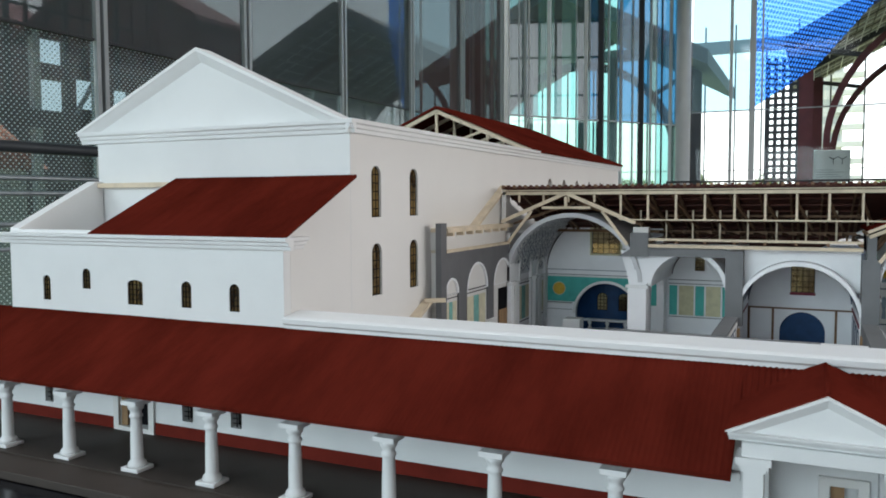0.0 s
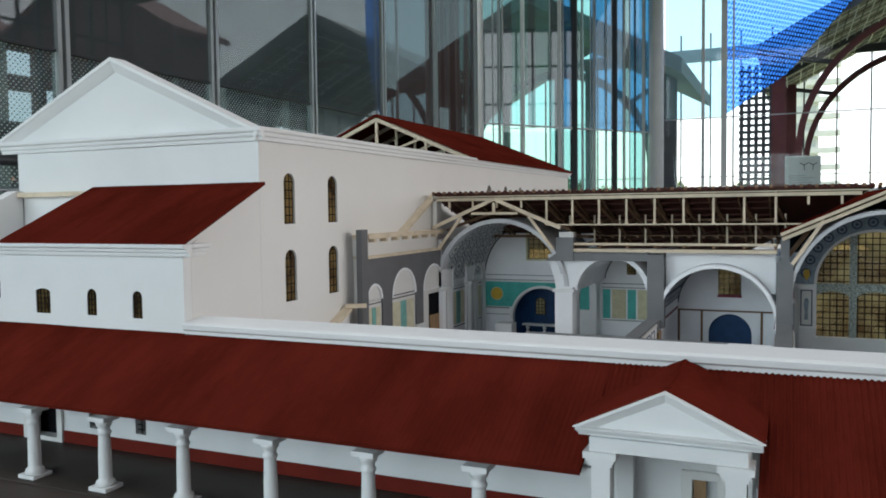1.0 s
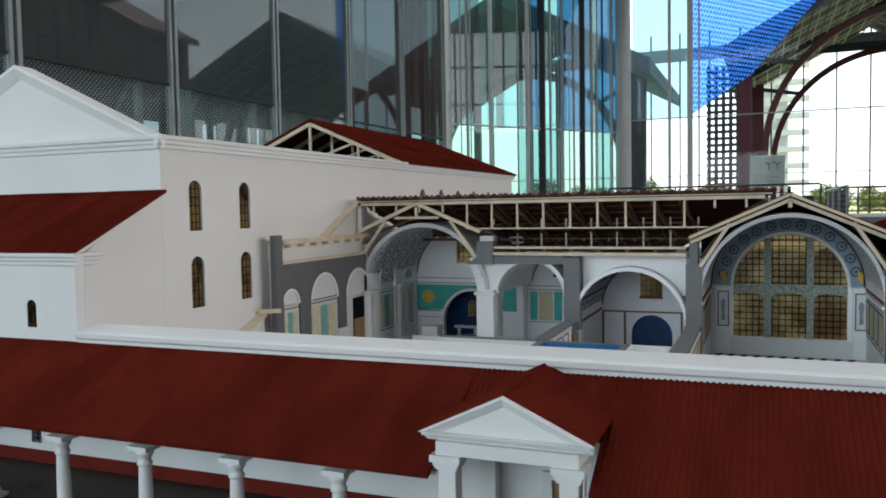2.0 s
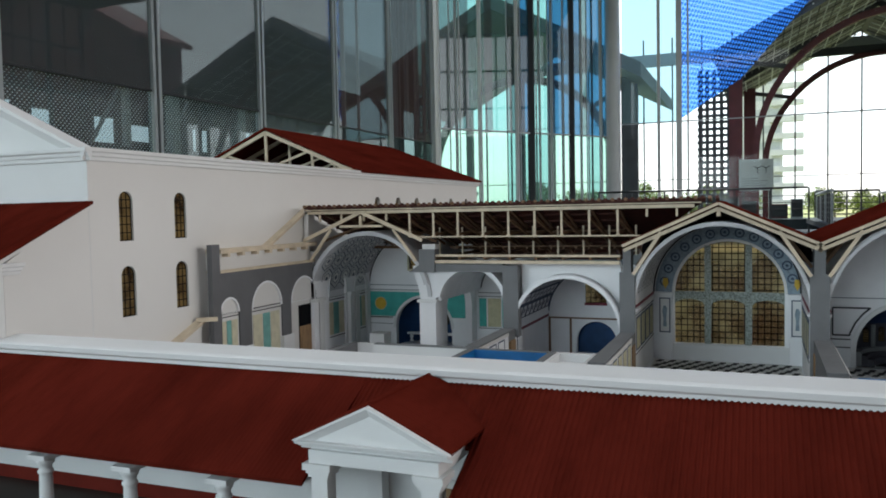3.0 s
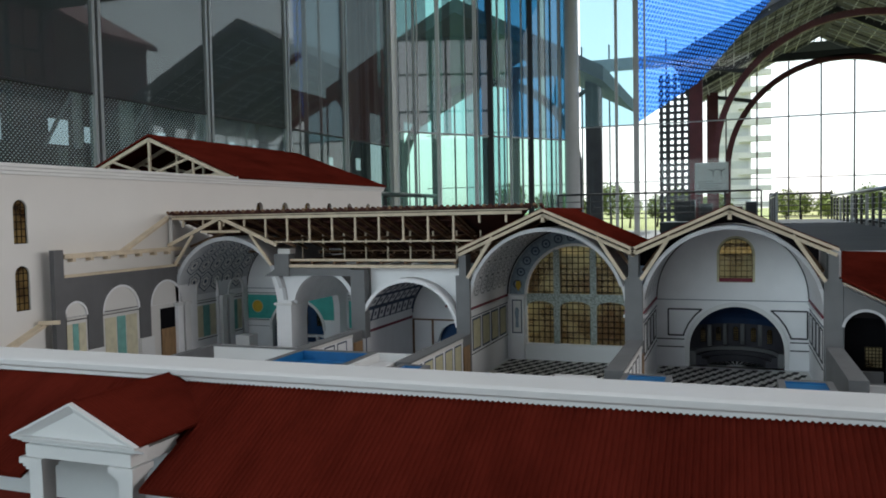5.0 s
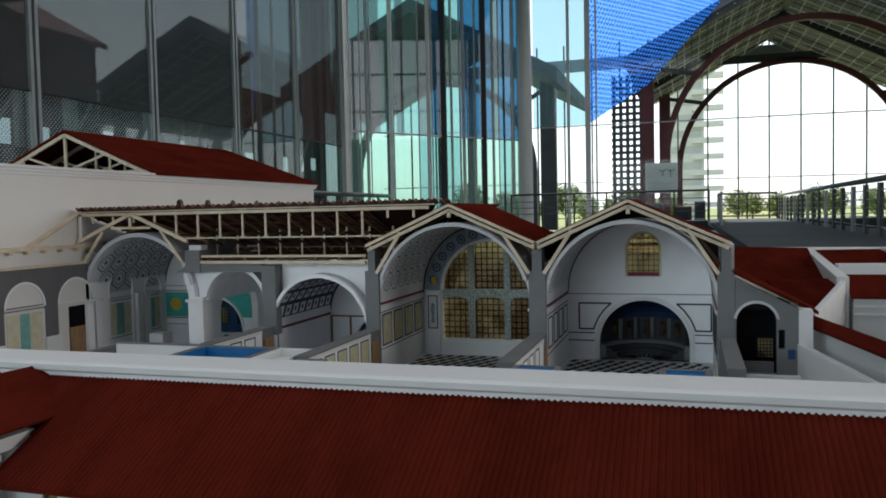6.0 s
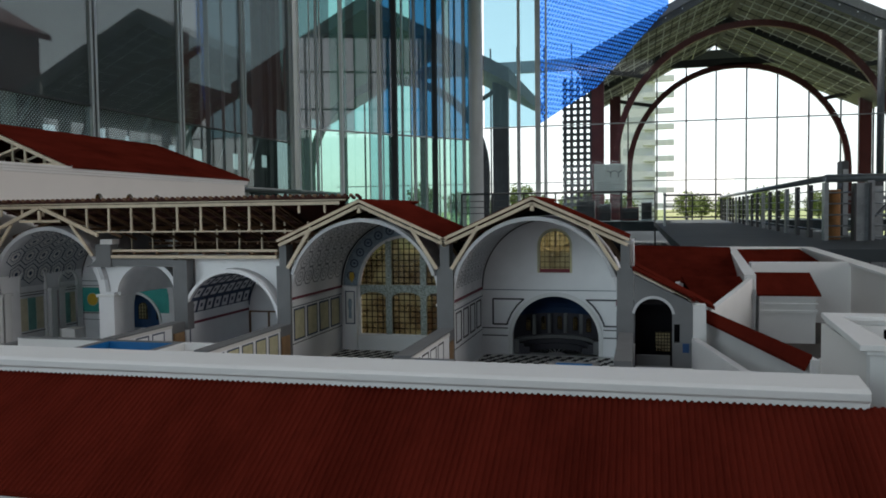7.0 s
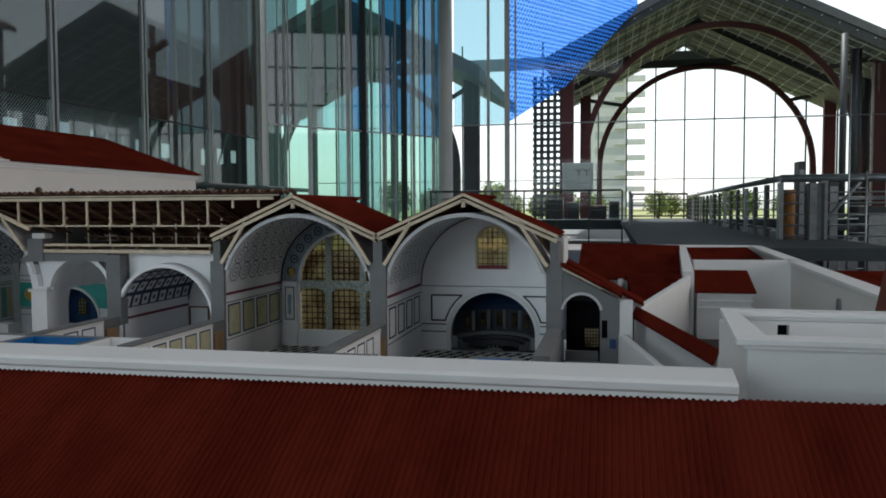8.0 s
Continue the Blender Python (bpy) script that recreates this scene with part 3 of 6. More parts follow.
part("gable_beam", box(B(), -22, 33, 60.9, 61.2, 12.0, 12.9), GALV, far)

# lattice stair tower and notice board beside the walkway
lat = thing("lattice_tower", "dark perforated steel lattice panel", "panel", (-1.6, 46, 0))
for i in range(5):
    part("bar", box(B(), -2.2 + i * 0.37, -2.01 + i * 0.37, 46, 46.05, 0, 9), STEELDK, lat)
for j in range(24):
    part("cross_bar", box(B(), -2.25, -0.50, 45.94, 45.99, 0.3 + j * 0.36, 0.46 + j * 0.36), STEELDK, lat)
sign = thing("notice_board", "pale notice board with a line drawing of arches", "sign", (0.7, 34.6, 1.0))
SXA, SXB = 0.15, 1.45
part("board", box(B(), SXA, SXB, 34.6, 34.64, 2.16, 3.42), PAPER, sign, bevel=0.01)
for x in (SXA + 0.15, SXB - 0.15):
    part("post", box(B(), x - 0.03, x + 0.03, 34.64, 34.70, 1.0, 3.3), STEELDK, sign)
for cx in (0.85, 1.17):
    bm = B()
    beam(bm, (cx, 34.595, 2.85), (cx, 34.595, 3.1), 0.01, 0.025)
    beam(bm, (cx - 0.15, 34.595, 3.15), (cx, 34.595, 3.05), 0.01, 0.03)
    beam(bm, (cx, 34.595, 3.05), (cx + 0.15, 34.595, 3.15), 0.01, 0.03)
    part("drawing", bm, INK, sign)
for j in range(4):
    part("text_bar", box(B(), SXA + 0.12, SXA + 0.12 + (0.9, 0.75, 0.95, 0.6)[j], 34.592, 34.598, 2.36 + 0.09 * j, 2.385 + 0.09 * j), GALV, sign)
for x, y, w, h, m in ((0.3, 36, 0.5, 0.75, STEELDK), (1.3, 35.5, 0.7, 0.6, OXIDE), (2.1, 35, 0.45, 0.8, GALV), (-0.7, 36, 0.8, 0.9, STEELDK)):
    c = thing("cabinet", "small dark technical cabinet standing by the walkway", "cabinet", (x, y, 1.0))
    part("body", box(B(), x, x + w, y, y + 0.5, 1.0, 1.0 + h), m, c, bevel=0.02)
    part("door", box(B(), x + 0.03, x + w - 0.03, y - 0.02, y, 1.08, 0.95 + h), STEELDK, c)

# frames seen through the tinted glass
frame_arch(50.0, -13.5, 6.0, 4.0, 6.0, 0.5, STEELDK)
bm = B()
plate(bm, [[(-22, 8.6), (-13.5, 13.2), (-5, 8.6), (-5, 9.4), (-13.5, 14), (-22, 9.4)]], "y", 44, 60)
setting("ceiling_annex", bm, CEIL, "dark pitched roof of the neighbouring wing", "roof")
for x in (-17.5, -15.2, -12.0, -10.2):
    c = thing("steel_post", "dark steel post outside the tinted glass", "post", (x, 45, -1.2), "posts outside")
    part("shaft", box(B(), x - 0.18, x + 0.18, 44.8, 45.2, -1.2, 9.5), STEELDK, c)

# outside the long facade: a tiled roof, pale frames and a bridge deck
for i, y in enumerate((4.0, 9.0, 14.5, 20.0, 26.0)):
    f = thing("facade_frame", "pale painted steel frame outside the facade", "steel frame", (-16, y, -1.2), "outer frames")
    part("post", box(B(), -16.15, -15.85, y - 0.15, y + 0.15, -1.2, 9), STEELW if i % 2 else STEELDK, f)
    part("arm", beam(B(), (-16, y, 6.0), (-16, y + 4.5, 8.5), 0.25), STEELDK, f)
    part("girder", beam(B(), (-16, y, 3.4), (-16, y + 5.2, 3.4), 0.25, 0.4), STEELDK, f)
    part("girder", beam(B(), (-16, y, 5.4), (-16, y + 5.2, 5.4), 0.12, 0.3), STEELDK, f)
    for k in range(2):
        yy = y + 1.2 + 2.3 * k
        part("upright", box(B(), -16.0 - 0.09, -16.0 + 0.09, yy - 0.05, yy + 0.05 + 0.08 * k, -1.2, 9), STEELW if k else STEELDK, f)
louvre = random.Random(5)
sw = thing("outer_screen_wall", "dark slatted screen wall with open bays outside", "wall", (-20, 22, -1.2))
gaps = []
y = 7.0
while y < 44:
    w = louvre.uniform(0.5, 1.5)
    low, high = louvre.choice((4.0, 4.15, 4.3)), louvre.choice((4.9, 5.05, 5.2))
    if louvre.random() < 0.72:
        gaps.append(rect(y, y + w, low, high))
    if louvre.random() < 0.75 and y < 17:
        gaps.append(rect(y, y + w, 5.5, louvre.uniform(6.2, 7.6)))
    y += w + louvre.uniform(0.18, 0.9)
part("slatted_panel", plate(B(), [rect(4, 46, -1.2, 8.2)] + gaps, "x", -20.2, -20.0), STEELDK, sw)
for k in range(11):
    part("brace", beam(B(), (-19.9, 6 + 3.6 * k, 3.9), (-19.9, 8.4 + 3.6 * k, 7.6), 0.10), STEEL, sw)


def corrugated_roof(bm, y0, y1):
    """Rolled clay tiles on the slope that faces the hall."""
    n = 26
    for k in range(n):
        y = y0 + (y1 - y0) * k / n
        tube(bm, (-16.7, y, 2.35), (-18.6, y, 3.6), 0.15, 6)
    plate(bm, [[(-16.7, 2.3), (-18.6, 3.55), (-19.6, 2.3)]], "y", y0, y1)
    return bm


ho = thing("outer_house", "low house with a red clay tile roof", "house", (-18, 9.5, -1.2))
part("wall", box(B(), -18.9, -17.0, 6, 13, -1.2, 2.4), BUILDW, ho)
part("roof", corrugated_roof(B(), 5.6, 13.4), TILEROOF, ho)
for i in range(3):
    part("window", box(B(), -17.0, -16.97, 6.6 + 2.3 * i, 7.6 + 2.3 * i, 0.2, 1.6), VOID, ho)

# pale block of flats and trees far outside
fl = thing("apartment_building", "pale rendered block of flats with slab balconies", "building", (3, 147, -1.2))
part("wall", box(B(), -2.0, 4.6, 147, 160, -1.2, 30), BUILDW, fl)
for i in range(10):
    part("balcony", box(B(), 2.6, 7.8, 145.2, 147, 1.6 + 2.8 * i, 2.5 + 2.8 * i), BUILDW, fl)
    part("window", box(B(), -1.0, 4.2, 146.9, 147.02, 2.7 + 2.8 * i, 4.0 + 2.8 * i), HAZEW, fl)


def tree(x, y, h, seed):
    rnd = random.Random(seed)
    t = thing("tree", "leafy green tree beyond the meadow", "tree", (x, y, -1.2), "far trees")
    bm = B()
    tube(bm, (x, y, -1.2), (x + 0.2, y, -1.2 + h * 0.55), h * 0.035, 7, h * 0.015)
    for k in range(5):
        a = k * 1.3
        tube(bm, (x + 0.1, y, -1.2 + h * 0.35), (x + math.cos(a) * h * 0.22, y + math.sin(a) * h * 0.2, -1.2 + h * (0.6 + 0.05 * k)), h * 0.014, 5, h * 0.005)
    part("trunk", bm, BARK, t)
    bm = B()
    for k in range(1100):
        u, v, w = rnd.gauss(0, 1), rnd.gauss(0, 1), rnd.gauss(0, 1)
        n = math.sqrt(u * u + v * v + w * w) or 1
        r = h * 0.36 * (0.25 + 0.8 * rnd.random() ** 0.5)
        lump = 1 + 0.25 * math.sin(5 * u + seed) * math.cos(4 * v)
        p = Vector((x + u / n * r * lump, y + v / n * r, -1.2 + h * 0.64 + w / n * r * 0.95 * lump))
        s = h * rnd.uniform(0.03, 0.06)
        vs = [bm.verts.new(p + Vector((rnd.uniform(-s, s), rnd.uniform(-s, s), rnd.uniform(-s, s)))) for _ in range(4)]
        bm.faces.new(vs[:3]), bm.faces.new((vs[0], vs[2], vs[3]))
    part("crown", bm, LEAF, t)


for k, (x, y, h) in enumerate([(-31, 120, 7), (-27, 128, 6), (-22, 118, 5.4), (-17, 130, 7), (-13, 122, 5), (-9.5, 128, 4.8), (-5, 121, 5.5), (-0.5, 126, 5), (9, 128, 5.2), (14, 122, 4.6), (20, 130, 5.6), (27, 124, 5), (33, 130, 6), (11.5, 134, 5.0), (17, 127, 4.2), (23.5, 135, 5.4), (-19.5, 124, 4.6), (-7, 134, 6.2), (-2.5, 132, 4.4), (-24.5, 132, 5.6)]):
    tree(x, y, h, k + 3)


# ---- the model: base ----
GZ = 0.665
table = thing("display_plinth", "black lacquered plinth carrying the model", "plinth", (0.8, 5, 0))
part("body", box(B(), -3.5, 5.0, 1.05, 10.6, 0.0, 0.60), PLINTH, table)
part("top_plate", box(B(), -3.6, 5.1, 0.95, 10.7, 0.60, 0.635), PLINTH, table, bevel=0.004)
board = thing("base_board", "brown grey base board under the model", "board", (0.8, 5, 0.635))
part("board", box(B(), -3.3, 4.7, 1.635, 10.4, 0.637, GZ), BOARD, board, bevel=0.003)


def corrugated(bm, x0, x1, low, high, pitch=0.0140, amp=0.0020, under=0.010, seed=1, axis="x"):
    """Ribbed sheet whose ribs run from low=(y,z) to high=(y,z); ribs are set side by side along x."""
    rnd = random.Random(seed)
    n = max(2, round((x1 - x0) / pitch))
    prof = []
    for i in range(n):
        k = rnd.uniform(0.8, 1.15)
        for f, h in ((0.0, 0.0), (0.18, 0.75), (0.35, 1.0), (0.52, 0.75), (0.7, 0.0)):
            prof.append((x0 + (x1 - x0) * (i + f) / n, amp * h * k))
    prof.append((x1, 0.0))
    dy, dz = high[0] - low[0], high[1] - low[1]
    ln = math.hypot(dy, dz)
    ny, nz = -dz / ln, dy / ln
    rows = []
    steps = 6
    for s in range(steps + 1):
        f = s / steps
        y, z = low[0] + dy * f, low[1] + dz * f
        rows.append([bm.verts.new((x, y + ny * h, z + nz * h + 0.0015 * noise.noise(Vector((x * 3, f * 4, seed))))) if axis == "x" else bm.verts.new((y + ny * h, x, z + nz * h)) for x, h in prof])
    for a, b in zip(rows, rows[1:]):
        for i in range(len(prof) - 1):
            bm.faces.new((a[i], a[i + 1], b[i + 1], b[i]))
    # flat underside with closed edges
    ends = [[(r[0].co + Vector((0, 0, -under))), (r[-1].co + Vector((0, 0, -under)))] for r in (rows[0], rows[-1])]
    q = [bm.verts.new(c) for c in (ends[0][0], ends[0][1], ends[1][1], ends[1][0])]
    bm.faces.new(q)
    bm.faces.new([*rows[0], q[1], q[0]])
    bm.faces.new([*rows[-1], q[2], q[3]])
    bm.faces.new([*[r[0] for r in rows], q[3], q[0]])
    bm.faces.new([*[r[-1] for r in rows], q[2], q[1]])
    return bm


def cornice_profile(out, z0, z1):
    h = z1 - z0
    return [(0, z0), (out * 0.35, z0), (out * 0.4, z0 + h * 0.3), (out * 0.6, z0 + h * 0.36), (out * 0.66, z0 + h * 0.62), (out * 0.95, z0 + h * 0.7), (out, z0 + h), (0, z1)]


# ---- portico ----
PY = 2.12
portico = thing("portico_model", "white model portico with red ribbed roof", "model building", (-0.2, 1.95, GZ))
holes = [rect(-2.627, -2.582, 0.731, 0.825), rect(-2.222, -2.08, 0.682, 0.80), rect(-1.926, -1.876, 0.733, 0.825), rect(-1.708, -1.661, 0.735, 0.825), rect(0.136, 0.206, 0.667, 0.82)]
part("back_wall", plate(B(), [rect(-3.05, 3.2, GZ, 1.082)] + holes, "y", PY, PY + 0.04), WHITE, portico)
DX = [-3.05, -2.25, -2.052, 0.115, 0.227, 3.2]
for a, b in ((0, 1), (2, 3), (4, 5)):
    part("dado", box(B(), DX[a], DX[b], PY - 0.004, PY, GZ, 0.712), DADO, portico, "dark red painted dado")
for x0, x1, z0, z1 in ((-2.25, -2.052, 0.665, 0.82), (0.115, 0.227, 0.667, 0.838)):
    dr = part("door_frame", plate(B(), [rect(x0, x1, z0, z1), rect(x0 + 0.026, x1 - 0.026, z0 + 0.02, z1 - 0.022)], "y", PY - 0.012, PY), OFFWHITE, portico, bevel=0.002)
    part("door_leaf", box(B(), x0 + 0.028, x0 + 0.058, PY + 0.002, PY + 0.012, z0 + 0.02, z1 - 0.022), DOORWOOD, dr)
for x0, x1 in ((-2.627, -2.582), (-1.926, -1.876), (-1.708, -1.661)):
    bm = B()
    for i in range(1, 3):
        x = x0 + (x1 - x0) * i / 3
        box(bm, x - 0.0015, x + 0.0015, PY + 0.012, PY + 0.015, 0.731, 0.825)
    for z in (0.748, 0.765, 0.782, 0.80):
        box(bm, x0, x1, PY + 0.010, PY + 0.0125, z - 0.0015, z + 0.0015)
    part("window_grille", bm, BAR, portico)
# black sheet behind the wall, painted-in shade for door and windows
part("shade_black", box(B(), -3.0, 3.1, PY + 0.05, PY + 0.056, GZ, 1.0), VOID, portico)
part("floor_slab", box(B(), -3.1, 3.3, 1.76, PY, GZ + 0.0005, GZ + 0.004), BOARD, portico)
for x0, x1, s in ((-3.1, -0.06, 1), (0.305, 1.30, 2), (1.30, 3.3, 3)):
    part("roof", corrugated(B(), x0, x1, (1.770, 0.919), (2.125, 1.098), seed=s, amp=(0.0010, 0.0028, 0.0034)[s - 1]), RED, portico, "dark red ribbed roof", kind="stuff")
part("roof", corrugated(B(), -0.06, 0.305, (1.93, 0.990), (2.125, 1.098), seed=5), RED, portico)
part("architrave", box(B(), -3.08, -0.045, 1.820, 1.842, 0.893, 0.912), WHITE, portico)
part("architrave", box(B(), 0.30, 3.2, 1.820, 1.842, 0.893, 0.912), WHITE, portico)


def column(x, y):
    c = thing("column", "white model column with moulded base and capital", "column", (x, y, GZ + 0.004), "portico columns")
    z = GZ + 0.004
    bm = B()
    H = 0.893 - z
    lathe(bm, [(0.027, 0.012), (0.029, 0.018), (0.027, 0.026), (0.0215, 0.030), (0.0198, 0.036), (0.0190, 0.10), (0.0168, H - 0.062), (0.0168, H - 0.058), (0.0208, H - 0.055), (0.0208, H - 0.049), (0.0172, H - 0.046),
               (0.0172, H - 0.034), (0.0225, H - 0.030), (0.024, H - 0.024), (0.0275, H - 0.014)], 22)
    bmesh.ops.translate(bm, verts=bm.verts, vec=(x, y, z))
    part("shaft", bm, WHITE, c)
    part("plinth", box(B(), x - 0.035, x + 0.035, y - 0.035, y + 0.035, z, z + 0.0125), WHITE, c, bevel=0.002)
    part("abacus", box(B(), x - 0.032, x + 0.032, y - 0.032, y + 0.032, z + H - 0.0145, z + H), WHITE, c, bevel=0.002)
    return c


first = column(-1.826, 1.815)
for k in list(range(-3, 0)) + list(range(1, 6)) + list(range(8, 16)):
    copy_thing(first, Matrix.Translation((-1.826 + 0.302 * k, 1.815, GZ + 0.004)))

# ---- entrance porch ----
porch = thing("porch_model", "white model entrance porch with pediment", "model building", (0.124, 1.8, GZ))
PX, PF = 0.124, 1.75
part("pediment", plate(B(), [[(PX - 0.165, 1.012), (PX + 0.165, 1.012), (PX, 1.094)]], "y", PF + 0.016, PF + 0.05), WHITE, porch)
for s in (-1, 1):
    bm = B()
    rake = []
    for d, y in ((0.0, 0.05), (0.0, 0.0), (0.006, 0.0), (0.008, 0.002), (0.026, 0.015), (0.026, 0.04)):
        rake.append((bm.verts.new((PX + s * (0.196 - d * 2.0), PF + y, 1.0225)), bm.verts.new((PX, PF + y, 1.115 - d))))
    for p, q in zip(rake, rake[1:] + rake[:1]):
        bm.faces.new((p[0], p[1], q[1], q[0]))
    part("raking_cornice", bm, WHITE, porch)
part("cornice", plate(B(), [[(PF + 0.05 - u, v) for u, v in cornice_profile(0.05, 0.998, 1.022)]], "x", PX - 0.19, PX + 0.19), WHITE, porch, bevel=0.001)
part("entablature", box(B(), PX - 0.163, PX + 0.163, PF + 0.018, PF + 0.075, 0.968, 0.999), WHITE, porch, bevel=0.002)
for s in (-1, 1):
    part("side_beam", box(B(), min(PX + s * 0.163, PX + s * 0.115), max(PX + s * 0.163, PX + s * 0.115), PF + 0.075, PY, 0.968, 1.0), WHITE, porch)
    for y in (PF + 0.045, 2.075):
        x = PX + s * 0.139
        pl = part("pillar", box(B(), x - 0.021, x + 0.021, y - 0.021, y + 0.021, GZ + 0.004, 0.945), WHITE, porch, bevel=0.0015)
        bm = B()
        for k, (w, z0, z1) in enumerate(((0.026, 0.935, 0.944), (0.030, 0.944, 0.953), (0.036, 0.953, 0.968))):
            box(bm, x - w, x + w, y - w, y + w, z0, z1)
        part("capital", bm, WHITE, pl)
        part("pillar_base", box(B(), x - 0.029, x + 0.029, y - 0.029, y + 0.029, GZ + 0.004, GZ + 0.02), WHITE, pl)
for s in (-1, 1):
    bm = B()
    corrugated(bm, PF + 0.012, 2.13, (PX + s * 0.196, 1.026), (PX, 1.119), pitch=0.0125, amp=0.0012, under=0.006, axis="y", seed=8)
    part("roof", bm, RED, porch)
part("ridge_cap", tube(B(), (PX, PF + 0.02, 1.117), (PX, 2.135, 1.114), 0.006), RED, porch)

# ---- parapet ----
par = thing("parapet_model", "long white model parapet wall with coping", "model wall", (0.5, 2.2, GZ))
prof = [(2.118, 1.09), (2.118, 1.106), (2.108, 1.112), (2.106, 1.128), (2.118, 1.134), (2.205, 1.146), (2.215, 1.140), (2.215, 1.12), (2.20, 1.115), (2.20, 1.0), (2.165, 1.0)]
part("coping", plate(B(), [prof], "x", -1.477, 2.525), WHITE, par, bevel=0.0015)
part("wall", box(B(), -1.477, 2.52, 2.165, 2.199, GZ, 1.0), WHITE, par)

# ---- narthex ----
BX0 = -1.478
nar = thing("narthex_model", "white model vestibule block with red lean-to roof", "model building", (-2.1, 2.3, GZ))
NW = [(-2.598, 0.020, 1.133, 1.229, 1.0), (-2.383, 0.021, 1.185, 1.262, 1.0), (-2.137, 0.037, 1.137, 1.228, 0.35), (-1.895, 0.023, 1.139, 1.233, 1.0), (-1.683, 0.022, 1.137, 1.232, 1.0)]
part("front_wall", plate(B(), [rect(-2.80, BX0, 1.085, 1.362)] + [arched(c, h, a, b, flat=f) for c, h, a, b, f in NW], "y", PY + 0.001, PY + 0.039), WHITE, nar)
for c, h, a, b, f in NW:
    window(nar, "y", PY + 0.010, c, h, a, b, AMBERDK, cols=3 if h < 0.03 else 4, rows=5, flat=f, bar=0.0026)
part("side_wall", plate(B(), [[(PY + 0.04, GZ), (2.5395, GZ), (2.5395, 1.598), (PY + 0.04, 1.388)]], "x", BX0 - 0.05, BX0), OFFWHITE, nar)
bm = B()
plate(bm, [[(PY - u, v) for u, v in cornice_profile(0.045, 1.352, 1.394)]], "x", -2.845, BX0 + 0.043)
part("cornice", bm, WHITE, nar, bevel=0.0012)
part("cornice_return", plate(B(), [[(BX0 + 0.001 + u, v) for u, v in cornice_profile(0.042, 1.352, 1.394)]], "y", PY + 0.001, 2.215), WHITE, nar, bevel=0.0012)
part("roof", corrugated(B(), -2.325, -1.446, (2.082, 1.396), (2.535, 1.608), pitch=0.0125, amp=0.0027, seed=3), RED, nar, "red ribbed lean-to roof", kind="stuff")
part("verge", plate(B(), [[(2.10, 1.372), (2.535, 1.578), (2.535, 1.600), (2.10, 1.396)]], "x", BX0 + 0.001, BX0 + 0.014), OFFWHITE, nar)
part("left_wall", plate(B(), [[(PY + 0.002, GZ), (2.535, GZ), (2.535, 1.60), (2.50, 1.60), (PY + 0.002, 1.41)]], "x", -2.80, -2.745), WHITE, nar, bevel=0.002)
part("low_wall", box(B(), -2.745, -2.32, PY + 0.002, PY + 0.05, 1.362, 1.405), WHITE, nar)
part("floor_slab", box(B(), -2.745, -1.54, PY + 0.045, 2.53, 1.30, 1.33), OFFWHITE, nar)
part("beam", box(B(), -2.745, -2.30, 2.505, 2.535, 1.572, 1.592), WOOD, nar)
part("door", box(B(), -2.52, -2.44, 2.528, 2.536, 1.33, 1.50), OFFWHITE, nar)
for k in range(5):
    z = 1.40 + 0.036 * k
    part("rafter", beam(B(), (-2.30, 2.12 + 0.09 * k, z), (-2.30, 2.16 + 0.09 * k, z + 0.018), 0.01), WOOD, nar)

# ---- basilica ----
bas = thing("basilica_model", "white model basilica with gable and arched windows", "model building", (-2.17, 4.8, GZ))
BX, BY, BE = -1.478, 2.54, 7.06
EW = [(2.735, 0.0385, 1.447, 1.65), (3.061, 0.0385, 1.447, 1.65), (2.737, 0.040, 1.135, 1.344), (3.060, 0.040, 1.135, 1.344)]
CW = [(y, 0.042, 1.50, 1.652) for y in (5.03, 5.36, 5.69, 6.04, 6.40, 6.77)]
part("east_wall", plate(B(), [rect(BY + 0.004, BE, GZ, 1.768)] + [arched(*w) for w in EW + CW], "x", BX - 0.055, BX), OFFWHITE, bas)
for w in EW:
    window(bas, "x", BX - 0.014, *w, AMBERDK, cols=3, rows=6, side=1, bar=0.0042)
for w in CW:
    window(bas, "x", BX - 0.03, *w, AMBERDK, cols=3, rows=5, side=1, bar=0.003)
part("front_wall", plate(B(), [rect(-2.775, BX, 1.0, 1.768)], "y", BY, BY + 0.0035), WHITE, bas)
part("west_wall", box(B(), -2.83, -2.776, BY + 0.2, BE, GZ, 1.768), OFFWHITE, bas)
part("rear_wall", box(B(), -2.775, BX - 0.056, BE - 0.055, BE, GZ, 1.768), OFFWHITE, bas)
# black sheet down the middle paints the unlit interior behind the windows
part("shade_black", box(B(), -2.2, -2.19, BY + 0.06, BE - 0.06, GZ, 1.72), VOID, bas)
part("gable", plate(B(), [[(-2.80, 1.80), (-1.55, 1.80), (-2.178, 2.095)]], "y", BY - 0.004, BY + 0.05), WHITE, bas)
SWEEP = ((0.0, 0.05), (0.0, -0.034), (0.015, -0.034), (0.019, -0.030), (0.056, -0.006), (0.056, 0.03))
for s in (-1, 1):
    bm = B()
    rake = []
    for d, y in SWEEP:
        rake.append((bm.verts.new((-2.178 + s * (0.697 - d * 2.0), BY + y, 1.813)), bm.verts.new((-2.178, BY + y, 2.132 - d))))
    for p, q in zip(rake, rake[1:] + rake[:1]):
        bm.faces.new((p[0], p[1], q[1], q[0]))
    part("raking_cornice", bm, WHITE, bas)
part("cornice", plate(B(), [[(BY - u, v) for u, v in cornice_profile(0.034, 1.764, 1.814)]], "x", -2.862, BX + 0.030), WHITE, bas, bevel=0.0015)
